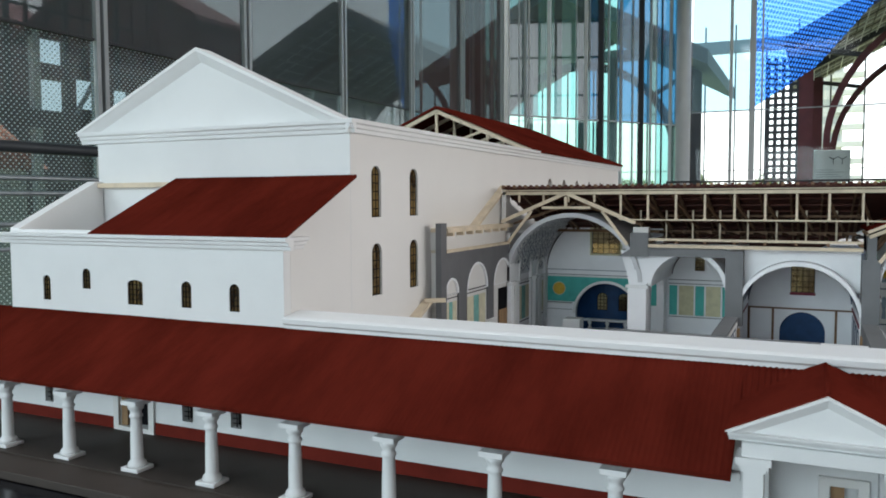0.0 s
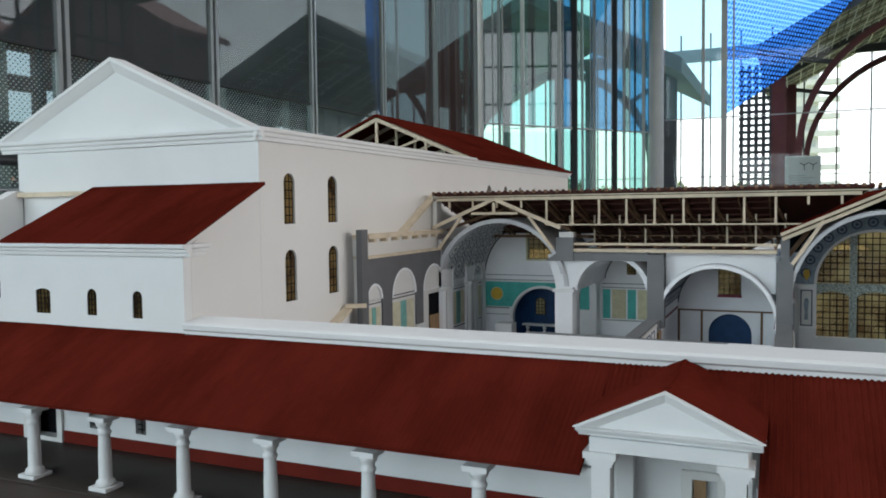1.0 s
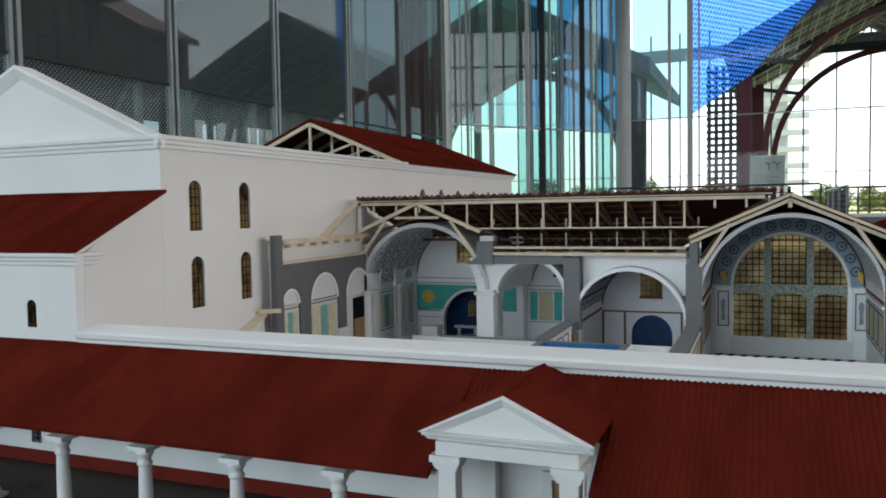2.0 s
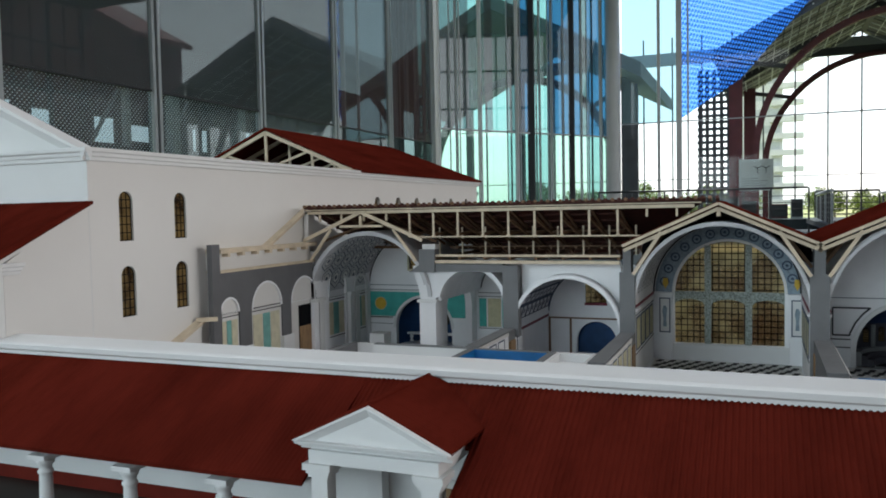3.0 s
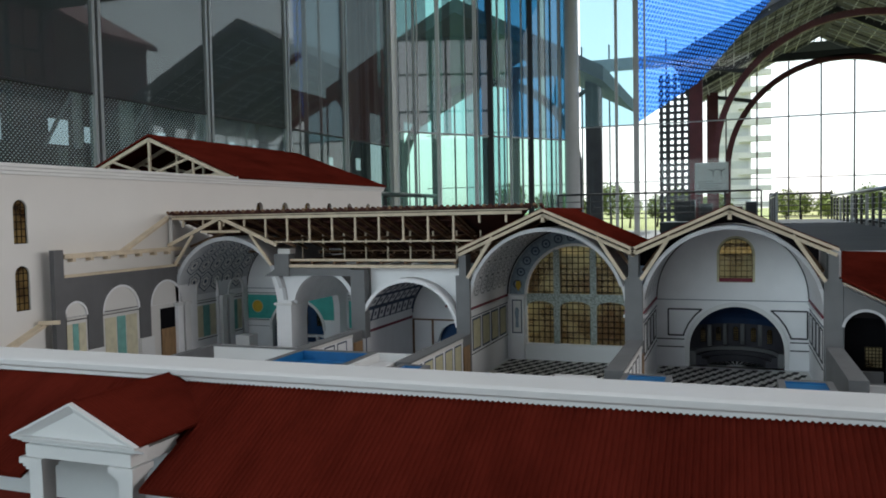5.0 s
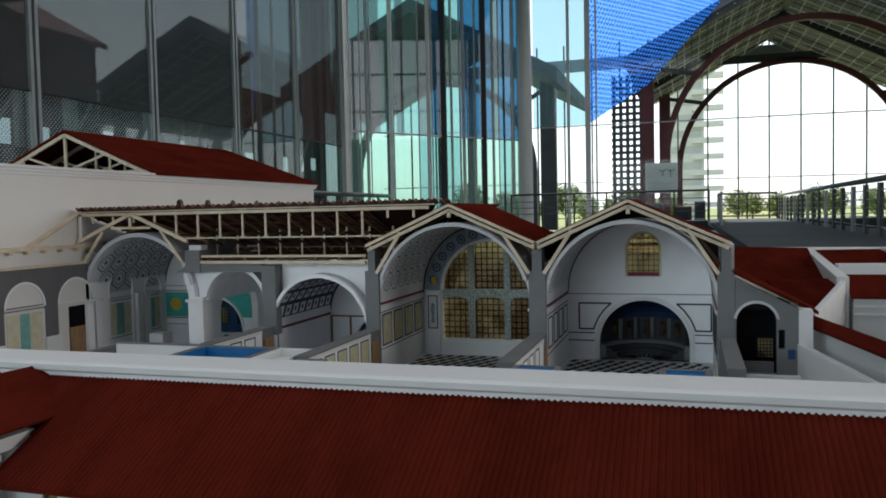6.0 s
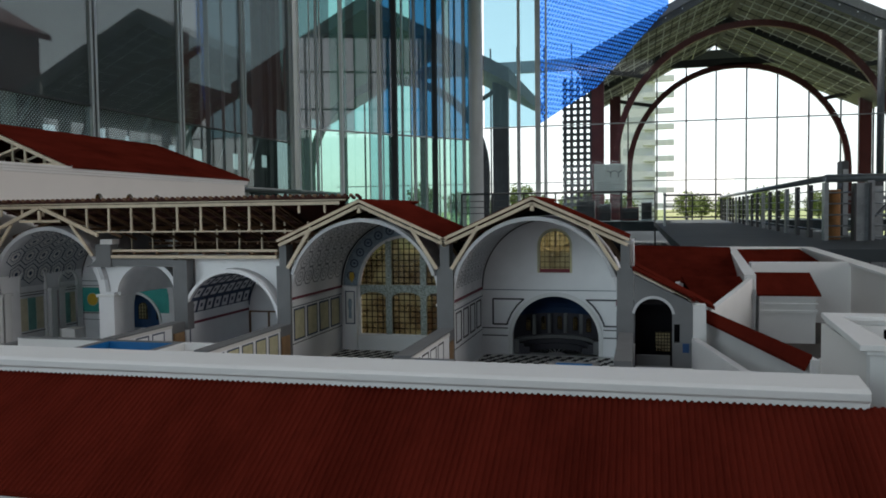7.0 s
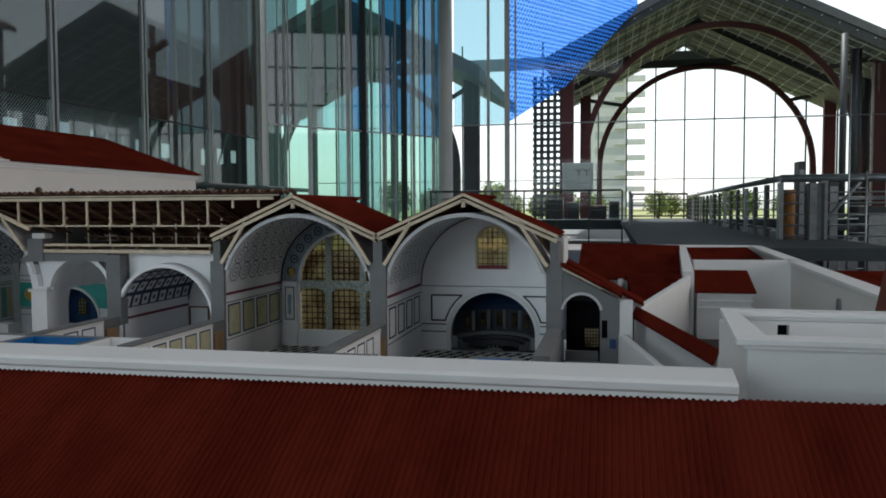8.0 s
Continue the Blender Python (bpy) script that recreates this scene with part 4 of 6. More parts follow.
part("east_cornice", plate(B(), [[(BX + u, v) for u, v in cornice_profile(0.032, 1.766, 1.816)]], "y", BY - 0.03, BE + 0.03), WHITE, bas, bevel=0.0015)
part("wall_head", box(B(), BX - 0.06, BX, BY, BE, 1.768, 1.8155), WHITE, bas)
# rear roof with open truss
RX, RZ, RY = -2.17, 2.135, 4.74
bm = B()
vs = [bm.verts.new(p) for p in ((RX, RY, RZ), (RX, 6.72, RZ), (BX + 0.035, RY, 1.818), (BX + 0.035, 7.10, 1.818), (-2.90, RY, 1.818), (-2.90, 7.10, 1.818))]
for f in ((0, 2, 3, 1), (0, 1, 5, 4), (1, 3, 5)):
    bm.faces.new([vs[i] for i in f])
low = bmesh.ops.extrude_face_region(bm, geom=list(bm.faces))
bmesh.ops.translate(bm, verts=[v for v in low["geom"] if isinstance(v, bmesh.types.BMVert)], vec=(0, 0, -0.014))
part("rear_roof", bm, RED, bas, "red hipped rear roof")
for y in (RY + 0.012, RY + 0.30, RY + 0.6):
    tr = part("truss", beam(B(), (-2.80, y, 1.832), (BX - 0.04, y, 1.832), 0.016, 0.022), WOOD, bas, "pale basswood roof truss")
    for s in (-1, 1):
        part("rafter", beam(B(), (RX + s * 0.66, y, 1.815), (RX, y, RZ - 0.036), 0.018, 0.024), WOOD, tr)
        part("strut", beam(B(), (RX + s * 0.02, y, 1.86), (RX + s * 0.32, y, 1.955), 0.012, 0.014), WOOD, tr)
        part("queen_post", beam(B(), (RX + s * 0.36, y, 1.835), (RX + s * 0.36, y, 1.935), 0.012, 0.014), WOOD, tr)
    part("king_post", beam(B(), (RX, y, 1.835), (RX, y, 2.085), 0.014, 0.018), WOOD, tr)

# ---- the arcade wall against the basilica ----
arc_w = thing("arcade_wall_model", "dark grey cut wall with painted arched niches", "model wall", (-1.42, 3.7, GZ))
AX = -1.40
NI = [(3.291, 0.076, 0.72, 1.158), (3.598, 0.135, 0.72, 1.21), (3.95, 0.135, 0.72, 1.207)]
part("cut_wall", plate(B(), [rect(3.225, 4.05, GZ, 1.275)] + [arched(*n) for n in NI], "x", AX - 0.009, AX), DGREY, arc_w)
part("niche_back", box(B(), AX - 0.075, AX - 0.010, 3.225, 4.05, GZ, 1.275), OFFWHITE, arc_w)
part("end_pier", box(B(), AX - 0.024, AX + 0.004, 3.165, 3.222, GZ, 1.410), DGREY, arc_w)
for (c, h, a, b) in NI[:2]:
    part("painted_panel", box(B(), AX - 0.010, AX - 0.007, c - h * 0.85, c - h * 0.28, 0.80, 1.045), OCHREPALE, arc_w)
    part("painted_panel", box(B(), AX - 0.010, AX - 0.007, c + h * 0.28, c + h * 0.85, 0.80, 1.045), OCHREPALE, arc_w)
    part("painted_panel", box(B(), AX - 0.010, AX - 0.007, c - h * 0.22, c + h * 0.22, 0.80, 1.045), TEALPALE, arc_w)
    for z in (1.062, 1.078, 0.785):
        part("painted_line", box(B(), AX - 0.010, AX - 0.0065, c - h, c + h, z, z + 0.004), LINE, arc_w)
    part("ledge", box(B(), AX - 0.009, AX + 0.012, c + h - 0.01, c + h + 0.09, GZ, 0.905), WHITE, arc_w)
for c, h, a, b in NI:
    part("niche_rim", plate(B(), [arched(c, h - 0.001, b - h, b - 0.001), arched(c, h - 0.010, b - h - 0.001, b - 0.010)], "x", AX - 0.008, AX + 0.002), INNER, arc_w)
part("end_pilaster", box(B(), AX, AX + 0.024, 4.012, 4.058, GZ, 1.05), INNER, arc_w, bevel=0.0015)
part("end_capital", box(B(), AX, AX + 0.032, 4.006, 4.0585, 1.05, 1.066), WHITE, arc_w)
# flat black panel as the shade in the doorway
part("doorway_shade", box(B(), AX - 0.010, AX - 0.006, 3.90, 4.03, GZ, 1.045), VOID, arc_w)
part("door_leaf", box(B(), AX - 0.0055, AX + 0.001, 3.90, 4.03, GZ, 0.93), DOORWOOD, arc_w)
part("upper_strip", box(B(), BX, AX - 0.02, 3.225, 4.05, 1.279, 1.368), OFFWHITE, arc_w)
part("lower_beam", box(B(), BX, AX + 0.006, 3.225, 4.06, 1.275, 1.287), WOOD, arc_w)
part("upper_beam", box(B(), BX, AX + 0.010, 3.225, 4.08, 1.366, 1.386), WOOD, arc_w)
for k in range(7):
    y = 3.27 + 0.115 * k
    part("joist_end", box(B(), AX - 0.02, AX + 0.014, y, y + 0.018, 1.350, 1.366), WOOD, arc_w)
part("corner_pier", box(B(), AX - 0.075, AX + 0.004, 4.0505, 4.0595, GZ, 1.275), INNER, arc_w)
part("gusset_wall", plate(B(), [[(3.70, 1.386), (4.10, 1.386), (4.10, 1.570)]], "x", BX + 0.001, BX + 0.03), OFFWHITE, arc_w)
part("raking_strip", beam(B(), (BX + 0.022, 3.675, 1.378), (BX + 0.022, 4.12, 1.588), 0.045, 0.012), WOOD, arc_w)
part("lean_wall", plate(B(), [[(2.86, GZ), (3.155, GZ), (3.155, 1.05), (2.86, 0.93)]], "x", BX + 0.001, BX + 0.02), OFFWHITE, arc_w)
part("lean_strip", beam(B(), (BX + 0.02, 2.86, 0.94), (BX + 0.02, 3.16, 1.066), 0.05, 0.014), WOOD, arc_w)
part("lean_joist", beam(B(), (BX + 0.02, 3.12, 1.07), (BX + 0.10, 3.17, 1.07), 0.018), WOOD, arc_w)


# ---- the open bath halls ----
FZ = 0.70
halls_floor = thing("hall_floor_model", "grey model floor with black and white paving", "model floor", (0.5, 3.7, GZ))
part("slab", box(B(), -1.40, 2.31, 2.30, 5.2, GZ + 0.001, FZ), INNER, halls_floor)
bm, bw = B(), B()
for x0, x1 in ((0.40, 1.11), (1.24, 1.95)):
    nx, ny = 22, 42
    for i in range(nx):
        for j in range(ny):
            w, d = (x1 - x0) / nx, 1.38 / ny
            sh = 0.5 * w if j % 2 else 0
            if (i + j // 2) % 2 == 0:
                box(bm, x0 + i * w + sh * 0.6, x0 + (i + 0.9) * w + sh * 0.6, 3.31 + j * d, 3.31 + (j + 0.92) * d, FZ, FZ + 0.002)
part("black_paving", bm, BLACKT, halls_floor, "black paving stones", kind="stuff")
for x0, x1 in ((0.40, 1.11), (1.24, 1.95)):
    part("white_paving", box(B(), x0 - 0.01, x1 + 0.02, 3.30, 4.70, FZ, FZ + 0.001), WHITET, halls_floor)


def vault_pattern(parent, c, z, r, y0, y1, a0, a1, rows, cols, mat, style, name="coffer"):
    """Painted figures on the inside of a barrel vault, each a thin raised patch."""
    for i in range(rows):
        for j in range(cols):
            bm = B()
            am, ym = a0 + (a1 - a0) * (i + 0.5) / rows, y0 + (y1 - y0) * (j + 0.5 + (0.5 if style[:3] == "hex" and i % 2 else 0)) / cols
            ha, hy = (a1 - a0) / rows / 2, (y1 - y0) / cols / 2
            if ym + hy > y1 + 0.001:
                bm.free()
                continue

            def at(u, v, d=0.0015):
                a = radians(am + u * ha)
                return (c + (r - d) * math.cos(a), ym + v * hy, z + (r - d) * math.sin(a))

            def ring(shape, o, k):
                n = len(shape)
                A, Bq = [bm.verts.new(at(u * o, v * o)) for u, v in shape], [bm.verts.new(at(u * k, v * k)) for u, v in shape]
                for q in range(n):
                    bm.faces.new((A[q], A[(q + 1) % n], Bq[(q + 1) % n], Bq[q]))

            def disc(shape, o):
                bm.faces.new([bm.verts.new(at(u * o, v * o)) for u, v in shape])

            hexa = [(math.cos(math.pi * k / 3), math.sin(math.pi * k / 3)) for k in range(6)]
            octa = [(math.cos(math.pi * (k + 0.5) / 4), math.sin(math.pi * (k + 0.5) / 4)) for k in range(8)]
            quad = [(-1, -1), (1, -1), (1, 1), (-1, 1)]
            if style == "hexlight":
                ring(hexa, 0.55, 0.28), ring(hexa, 0.98, 0.88)
            elif style == "hexdark":
                ring(hexa, 1.12, 0.99), disc(hexa, 0.24), ring(hexa, 0.64, 0.57)
            elif style == "square":
                ring(quad, 1.0, 0.72), disc(quad, 0.26)
            else:
                ring(octa, 1.08, 0.96), ring(octa, 0.6, 0.5), disc(octa, 0.14)
            part(name, bm, mat, parent)


# room with the teal band
r1 = thing("vaulted_room_model", "cut-open model bath room with hexagon-painted vault", "model building", (-1.05, 4.4, GZ), "bath rooms")
V1C, V1Z, V1R = -1.06, 1.072, 0.352
part("vault", shell(B(), V1C, V1Z, V1R, V1R + 0.02, 4.062, 4.74, 3, 177), VGREY, r1)
part("arch_rim", shell(B(), V1C, V1Z, V1R - 0.003, V1R + 0.019, 4.04, 4.062, 14, 166), VGREY, r1, bevel=0.001)
vault_pattern(r1, V1C, V1Z, V1R, 4.08, 4.73, 20, 174, 8, 6, WHITET, "hexlight", "lozenge")
vault_pattern(r1, V1C, V1Z, V1R, 4.08, 4.73, 20, 174, 8, 6, LINEBLUE, "hexdark", "hexagon")
A1 = arched(-1.03, 0.19, FZ, 1.005, 20)
W1 = rect(-1.12, -0.946, 1.186, 1.335)
part("back_wall", plate(B(), [[(-1.42, GZ), (-0.24, GZ), (-0.24, 1.255), (-0.70, 1.255), (-0.70, 1.46), (-1.42, 1.46)], A1, W1, rect(-0.516, -0.461, 1.10, 1.18)], "y", 4.74, 4.775), INNER, r1)
part("arch_line", plate(B(), [arc(V1C, V1Z, V1R - 0.004, 5, 175, 40) + arc(V1C, V1Z, V1R - 0.011, 175, 5, 40)], "y", 4.736, 4.739), LINE, r1)
part("teal_band", plate(B(), [[(-1.398, 0.885), (-1.235, 0.885)] + [p for p in arc(-1.03, 0.815, 0.206, 160, 90, 14)] + [(-1.03, 1.04), (-1.398, 1.04)]], "y", 4.736, 4.7395), TEAL, r1)
part("teal_band", plate(B(), [[(-0.70, 0.885), (-0.70, 1.04), (-1.029, 1.04)] + arc(-1.03, 0.815, 0.206, 90, 20, 14)], "y", 4.736, 4.7395), TEAL, r1)
part("gold_disc", plate(B(), [arc(-1.323, 0.965, 0.037, 0, 350, 30)], "y", 4.732, 4.7358), GOLD, r1)
part("disc_ring", plate(B(), [arc(-1.323, 0.965, 0.041, 0, 352, 32), arc(-1.323, 0.965, 0.037, 0, 352, 32)], "y", 4.733, 4.7359), YELLOW, r1)
part("apse_rim", plate(B(), [arc(-1.03, 0.815, 0.205, 0, 180, 24) + arc(-1.03, 0.815, 0.19, 180, 0, 24)], "y", 4.730, 4.7355), WHITE, r1)
for z, h, m in ((1.042, 0.006, WHITE), (1.052, 0.003, LINE), (1.082, 0.003, LINEBLUE), (0.876, 0.004, LINE), (0.868, 0.006, WHITE), (0.835, 0.002, LINE)):
    part("painted_line", box(B(), -1.398, -1.24 if z < 1.0 else -0.70, 4.734, 4.7385, z, z + h), m, r1)
pane = window(r1, "y", 4.75, -1.033, 0.086, 1.186, 1.335, AMBER, cols=5, rows=5, flat=0.02, bar=0.003)
part("window_frame", plate(B(), [rect(-1.130, -0.936, 1.176, 1.345), W1], "y", 4.732, 4.74), YELLOW, r1)
bm = B()
plate(bm, [arc(-1.03, 4.775, 0.20, 0, 180, 20) + arc(-1.03, 4.775, 0.19, 180, 0, 20)], "z", FZ, 1.0)
part("apse_wall", bm, BLUE, r1, "deep blue apse wall")
part("apse_ceiling", plate(B(), [arc(-1.03, 4.775, 0.2, 0, 180, 20)], "z", 1.0, 1.01), BLUE, r1)
for x in (-1.10, -0.965):
    window(r1, "y", 4.935, x, 0.032, 0.815, 0.925, AMBER, cols=3, rows=5, bar=0.0028)
part("apse_rail", box(B(), -1.2, -0.86, 4.86, 4.89, 0.752, 0.766), WHITE, r1)
for i in range(3):
    part("finial", lathe_at(-1.15 + 0.11 * i, 4.82, 0.716), WHITE, r1)
N2 = [(4.315, 0.10, 0.72, 1.206), (4.61, 0.078, 0.72, 1.155)]
part("niche_wall", plate(B(), [rect(4.06, 4.738, GZ, 1.33)] + [arched(*n) for n in N2], "x", AX - 0.012, AX), INNER, r1)
part("niche_back", box(B(), AX - 0.07, AX - 0.013, 4.06, 4.738, GZ, 1.33), INNER, r1)
for c, h, a, b in N2:
    for f0, f1, m in ((-0.9, -0.35, OCHREPALE), (-0.3, 0.3, TEALPALE), (0.35, 0.9, OCHREPALE)):
        part("painted_panel", box(B(), AX - 0.013, AX - 0.010, c + f0 * h, c + f1 * h, 0.83, 1.02), m, r1)
    for z in (1.035, 1.05, 0.815):
        part("painted_line", box(B(), AX - 0.013, AX - 0.0095, c - h, c + h, z, z + 0.004), LINE, r1)
    part("niche_rim", plate(B(), [arched(c, h + 0.012, 1.06, b + 0.012), arched(c, h, 1.055, b)], "x", AX, AX + 0.006), WHITE, r1)
for y in (4.075, 4.435, 4.505):
    pl = part("pilaster", box(B(), AX, AX + 0.022, y, y + 0.05, FZ, 1.05), WHITE, r1, bevel=0.0015)
    part("capital", box(B(), AX, AX + 0.030, y - 0.006, y + 0.056, 1.05, 1.066), WHITE, pl)
part("altar_block", box(B(), -1.155, -1.06, 4.24, 4.33, FZ, 0.853), WHITE, r1, bevel=0.002)
part("low_wall", box(B(), -1.12, -0.44, 4.03, 4.055, GZ, 0.832), WHITE, r1)
part("low_wall", box(B(), -1.16, -1.12, 3.45, 4.055, GZ, 0.835), GREY, r1)

# standing pier between the first two rooms
pier = thing("arch_pier_model", "white model pier flaring into two arches", "model pier", (-0.715, 4.11, GZ))
part("shaft", box(B(), -0.762, -0.668, 4.07, 4.16, FZ, 1.06), INNER, pier, bevel=0.002)
part("capital", box(B(), -0.772, -0.658, 4.06, 4.17, 1.06, 1.075), WHITE, pier, bevel=0.002)
fl = [(-0.757, 1.075), (-0.673, 1.075)] + [(-0.47 - 0.178 * math.cos(radians(a)), 1.085 + 0.16 * math.sin(radians(a))) for a in (10, 25, 40, 55)] + [(-0.555, 1.255), (-0.80, 1.255), (-0.79, 1.20), (-0.768, 1.14)]
part("flare", plate(B(), [fl], "y", 4.075, 4.155), INNER, pier, bevel=0.002)
part("cut_head", plate(B(), [[(-0.805, 1.225), (-0.655, 1.225), (-0.655, 1.345), (-0.745, 1.345), (-0.745, 1.262)]], "y", 4.035, 4.10), GREY, pier)
part("side_wall", plate(B(), [rect(4.16, 4.738, FZ, 1.26), arched(4.45, 0.2, FZ + 0.001, 1.17)], "x", -0.715, -0.675), INNER, pier)

# middle room
r2 = thing("small_vault_model", "narrow model room with teal and ochre panels", "model building", (-0.47, 4.4, GZ), "bath rooms")
part("vault", shell(B(), -0.47, 1.062, 0.178, 0.195, 4.10, 4.738, 2, 178, 28), LILAC, r2)
part("arch_rim", shell(B(), -0.47, 1.062, 0.176, 0.198, 4.07, 4.10, 8, 172, 28), INNER, r2)
for x0, x1, m in ((-0.656, -0.612, TEAL), (-0.602, -0.520, YELLOW), (-0.510, -0.462, TEAL), (-0.452, -0.372, YELLOW), (-0.362, -0.32, TEAL)):
    part("painted_panel", box(B(), x0, x1, 4.7355, 4.739, 0.84, 1.012), m, r2)
for z in (1.022, 1.045, 0.828):
    part("painted_line", box(B(), -0.66, -0.29, 4.7345, 4.7385, z, z + 0.003), LINE, r2)
part("arch_line", plate(B(), [arc(-0.47, 1.062, 0.176, 5, 175, 30) + arc(-0.47, 1.062, 0.171, 175, 5, 30)], "y", 4.735, 4.7385), LINE, r2)
window(r2, "y", 4.75, -0.4885, 0.027, 1.10, 1.18, AMBER, cols=4, rows=4, flat=0.02, bar=0.0028)
part("right_pier", box(B(), -0.285, -0.205, 4.04, 4.10, 0.90, 1.262), GREY, r2)
part("right_wall", box(B(), -0.275, -0.225, 4.10, 4.738, FZ, 1.262), INNER, r2)
part("cut_lintel", plate(B(), [[(-0.655, 1.228), (-0.285, 1.228), (-0.285, 1.268), (-0.655, 1.268)]], "y", 4.045, 4.09), GREY, r2)

# room with the coffered vault
r3 = thing("coffered_room_model", "model bath room with blue coffered barrel vault", "model building", (0.03, 4.4, GZ), "bath rooms")
V3C, V3Z, V3R = 0.035, 0.935, 0.265
part("vault", shell(B(), V3C, V3Z, V3R, V3R + 0.018, 4.06, 4.738, 0, 180), LILAC, r3)
part("arch_rim", shell(B(), V3C, V3Z, V3R - 0.002, V3R + 0.014, 4.046, 4.06, 8, 172), INNER, r3, bevel=0.001)
vault_pattern(r3, V3C, V3Z, V3R, 4.07, 4.73, 8, 172, 9, 8, COFFERBLUE, "square")
part("extrados_wall", plate(B(), [[(-0.205, 1.27), (-0.205, 1.075)] + arc(V3C, V3Z, V3R + 0.02, 150, 30, 20) + [(0.30, 1.075), (0.30, 1.27)]], "y", 4.12, 4.14), INNER, r3)
part("back_wall", plate(B(), [rect(-0.236, 0.33, GZ, 1.22), arched(0.055, 0.115, FZ, 0.892, 18), rect(-0.007, 0.114, 0.998, 1.150)], "y", 4.74, 4.775), INNER, r3)
part("niche_back", box(B(), -0.10, 0.21, 4.80, 4.81, FZ, 0.95), BLUE, r3, "deep blue painted niche")
window(r3, "y", 4.75, 0.0535, 0.0605, 1.0, 1.150, AMBER, cols=4, rows=5, flat=0.02, bar=0.003, sill=MAROON)
part("arch_line", plate(B(), [arc(V3C, V3Z, V3R - 0.002, 3, 177, 36) + arc(V3C, V3Z, V3R - 0.009, 177, 3, 36)], "y", 4.735, 4.7385), LINEBLUE, r3)
part("painted_line", box(B(), -0.235, 0.30, 4.734, 4.7385, 0.905, 0.914), WOODDK, r3)
for x in (-0.225, -0.10, 0.215):
    part("painted_line", box(B(), x, x + 0.012, 4.7335, 4.7380, FZ, 0.905), WOODDK, r3)
for x0, x1, s in ((-0.240, -0.228, 1), (0.298, 0.31, -1)):
    part("side_wall", box(B(), x0, x1, 4.06, 4.738, FZ, 0.935), INNER, r3)
    xs = x1 if s > 0 else x0
    part("maroon_line", box(B(), min(xs, xs + s * 0.004), max(xs, xs + s * 0.004), 4.06, 4.735, 0.918, 0.932), MAROON, r3)
    for k in range(4):
        y = 4.09 + 0.16 * k
        part("painted_panel", plate(B(), [rect(y, y + 0.13, 0.74, 0.895), rect(y + 0.008, y + 0.122, 0.748, 0.887)], "x", min(xs, xs + s * 0.002), max(xs, xs + s * 0.002)), LINEBLUE, r3)

# ---- long timber roof ----
tim = thing("timber_roof_model", "open model roof of pale timber and red tiles", "model roof", (-0.3, 4.4, 1.27))
TX0, TX1 = -1.435, 0.70
sl = [(4.02, 1.578), (4.95, 1.285)]
dy, dz = sl[1][0] - sl[0][0], sl[1][1] - sl[0][1]
bm = B()
vs = [bm.verts.new((x, y, z + o)) for o in (0.0, 0.013) for x, y, z in ((TX0, 4.02, 1.572), (TX1, 4.02, 1.572), (0.14, 5.10, 1.229), (TX0, 5.10, 1.229))]
for f in ((3, 2, 1, 0), (4, 5, 6, 7), (0, 1, 5, 4), (1, 2, 6, 5), (2, 3, 7, 6), (3, 0, 4, 7)):
    bm.faces.new([vs[i] for i in f])
part("tile_sheet", bm, REDDARK, tim, "dark red tile sheet")
for i in range(70):
    x = TX0 + 0.012 + i * 0.0315
    part("tile_end", beam(B(), (x, 4.005, 1.586), (x, 4.06, 1.570), 0.014, 0.012), REDDARK if i % 2 else WOODDK, tim)
for k in range(9):
    f = 0.06 + k * 0.11
    y, z = sl[0][0] + dy * f, sl[0][1] + dz * f - 0.012
    part("batten", beam(B(), (TX0, y, z), (min(0.30, TX1 - 0.6 * f), y, z), 0.010, 0.008), REDDARK, tim)
part("ridge_beam", box(B(), TX0, TX1 - 0.05, 4.03, 4.042, 1.540, 1.556), WOOD, tim)
part("mid_rail", box(B(), -0.80, 0.41, 4.034, 4.042, 1.408, 1.415), WOOD, tim)
part("ridge_strip", box(B(), TX0, TX1 - 0.02, 4.028, 4.040, 1.560, 1.566), WOOD, tim)
part("tie_beam", box(B(), -0.695, 0.305, 4.05, 4.066, 1.306, 1.318), WOOD, tim)
part("sill_beam", box(B(), -0.695, 0.305, 4.04, 4.062, 1.272, 1.288), WOOD, tim)
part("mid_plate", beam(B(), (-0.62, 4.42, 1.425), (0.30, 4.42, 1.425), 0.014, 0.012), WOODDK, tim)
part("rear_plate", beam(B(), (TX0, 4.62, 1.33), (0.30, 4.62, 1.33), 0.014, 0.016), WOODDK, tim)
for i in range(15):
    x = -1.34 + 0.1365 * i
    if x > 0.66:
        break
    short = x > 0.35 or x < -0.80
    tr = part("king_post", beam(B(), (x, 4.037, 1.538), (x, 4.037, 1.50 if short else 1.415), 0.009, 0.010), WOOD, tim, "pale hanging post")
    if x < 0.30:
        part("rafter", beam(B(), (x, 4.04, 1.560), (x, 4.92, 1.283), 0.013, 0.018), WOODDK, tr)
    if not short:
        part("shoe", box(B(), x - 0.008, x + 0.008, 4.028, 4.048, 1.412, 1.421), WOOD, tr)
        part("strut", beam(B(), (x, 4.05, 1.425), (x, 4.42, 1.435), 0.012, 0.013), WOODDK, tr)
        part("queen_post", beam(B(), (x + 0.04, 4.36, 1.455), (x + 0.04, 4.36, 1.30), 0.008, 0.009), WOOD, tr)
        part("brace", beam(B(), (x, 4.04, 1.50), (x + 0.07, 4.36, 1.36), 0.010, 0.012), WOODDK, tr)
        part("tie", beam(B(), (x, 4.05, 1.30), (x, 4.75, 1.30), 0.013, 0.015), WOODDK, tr)
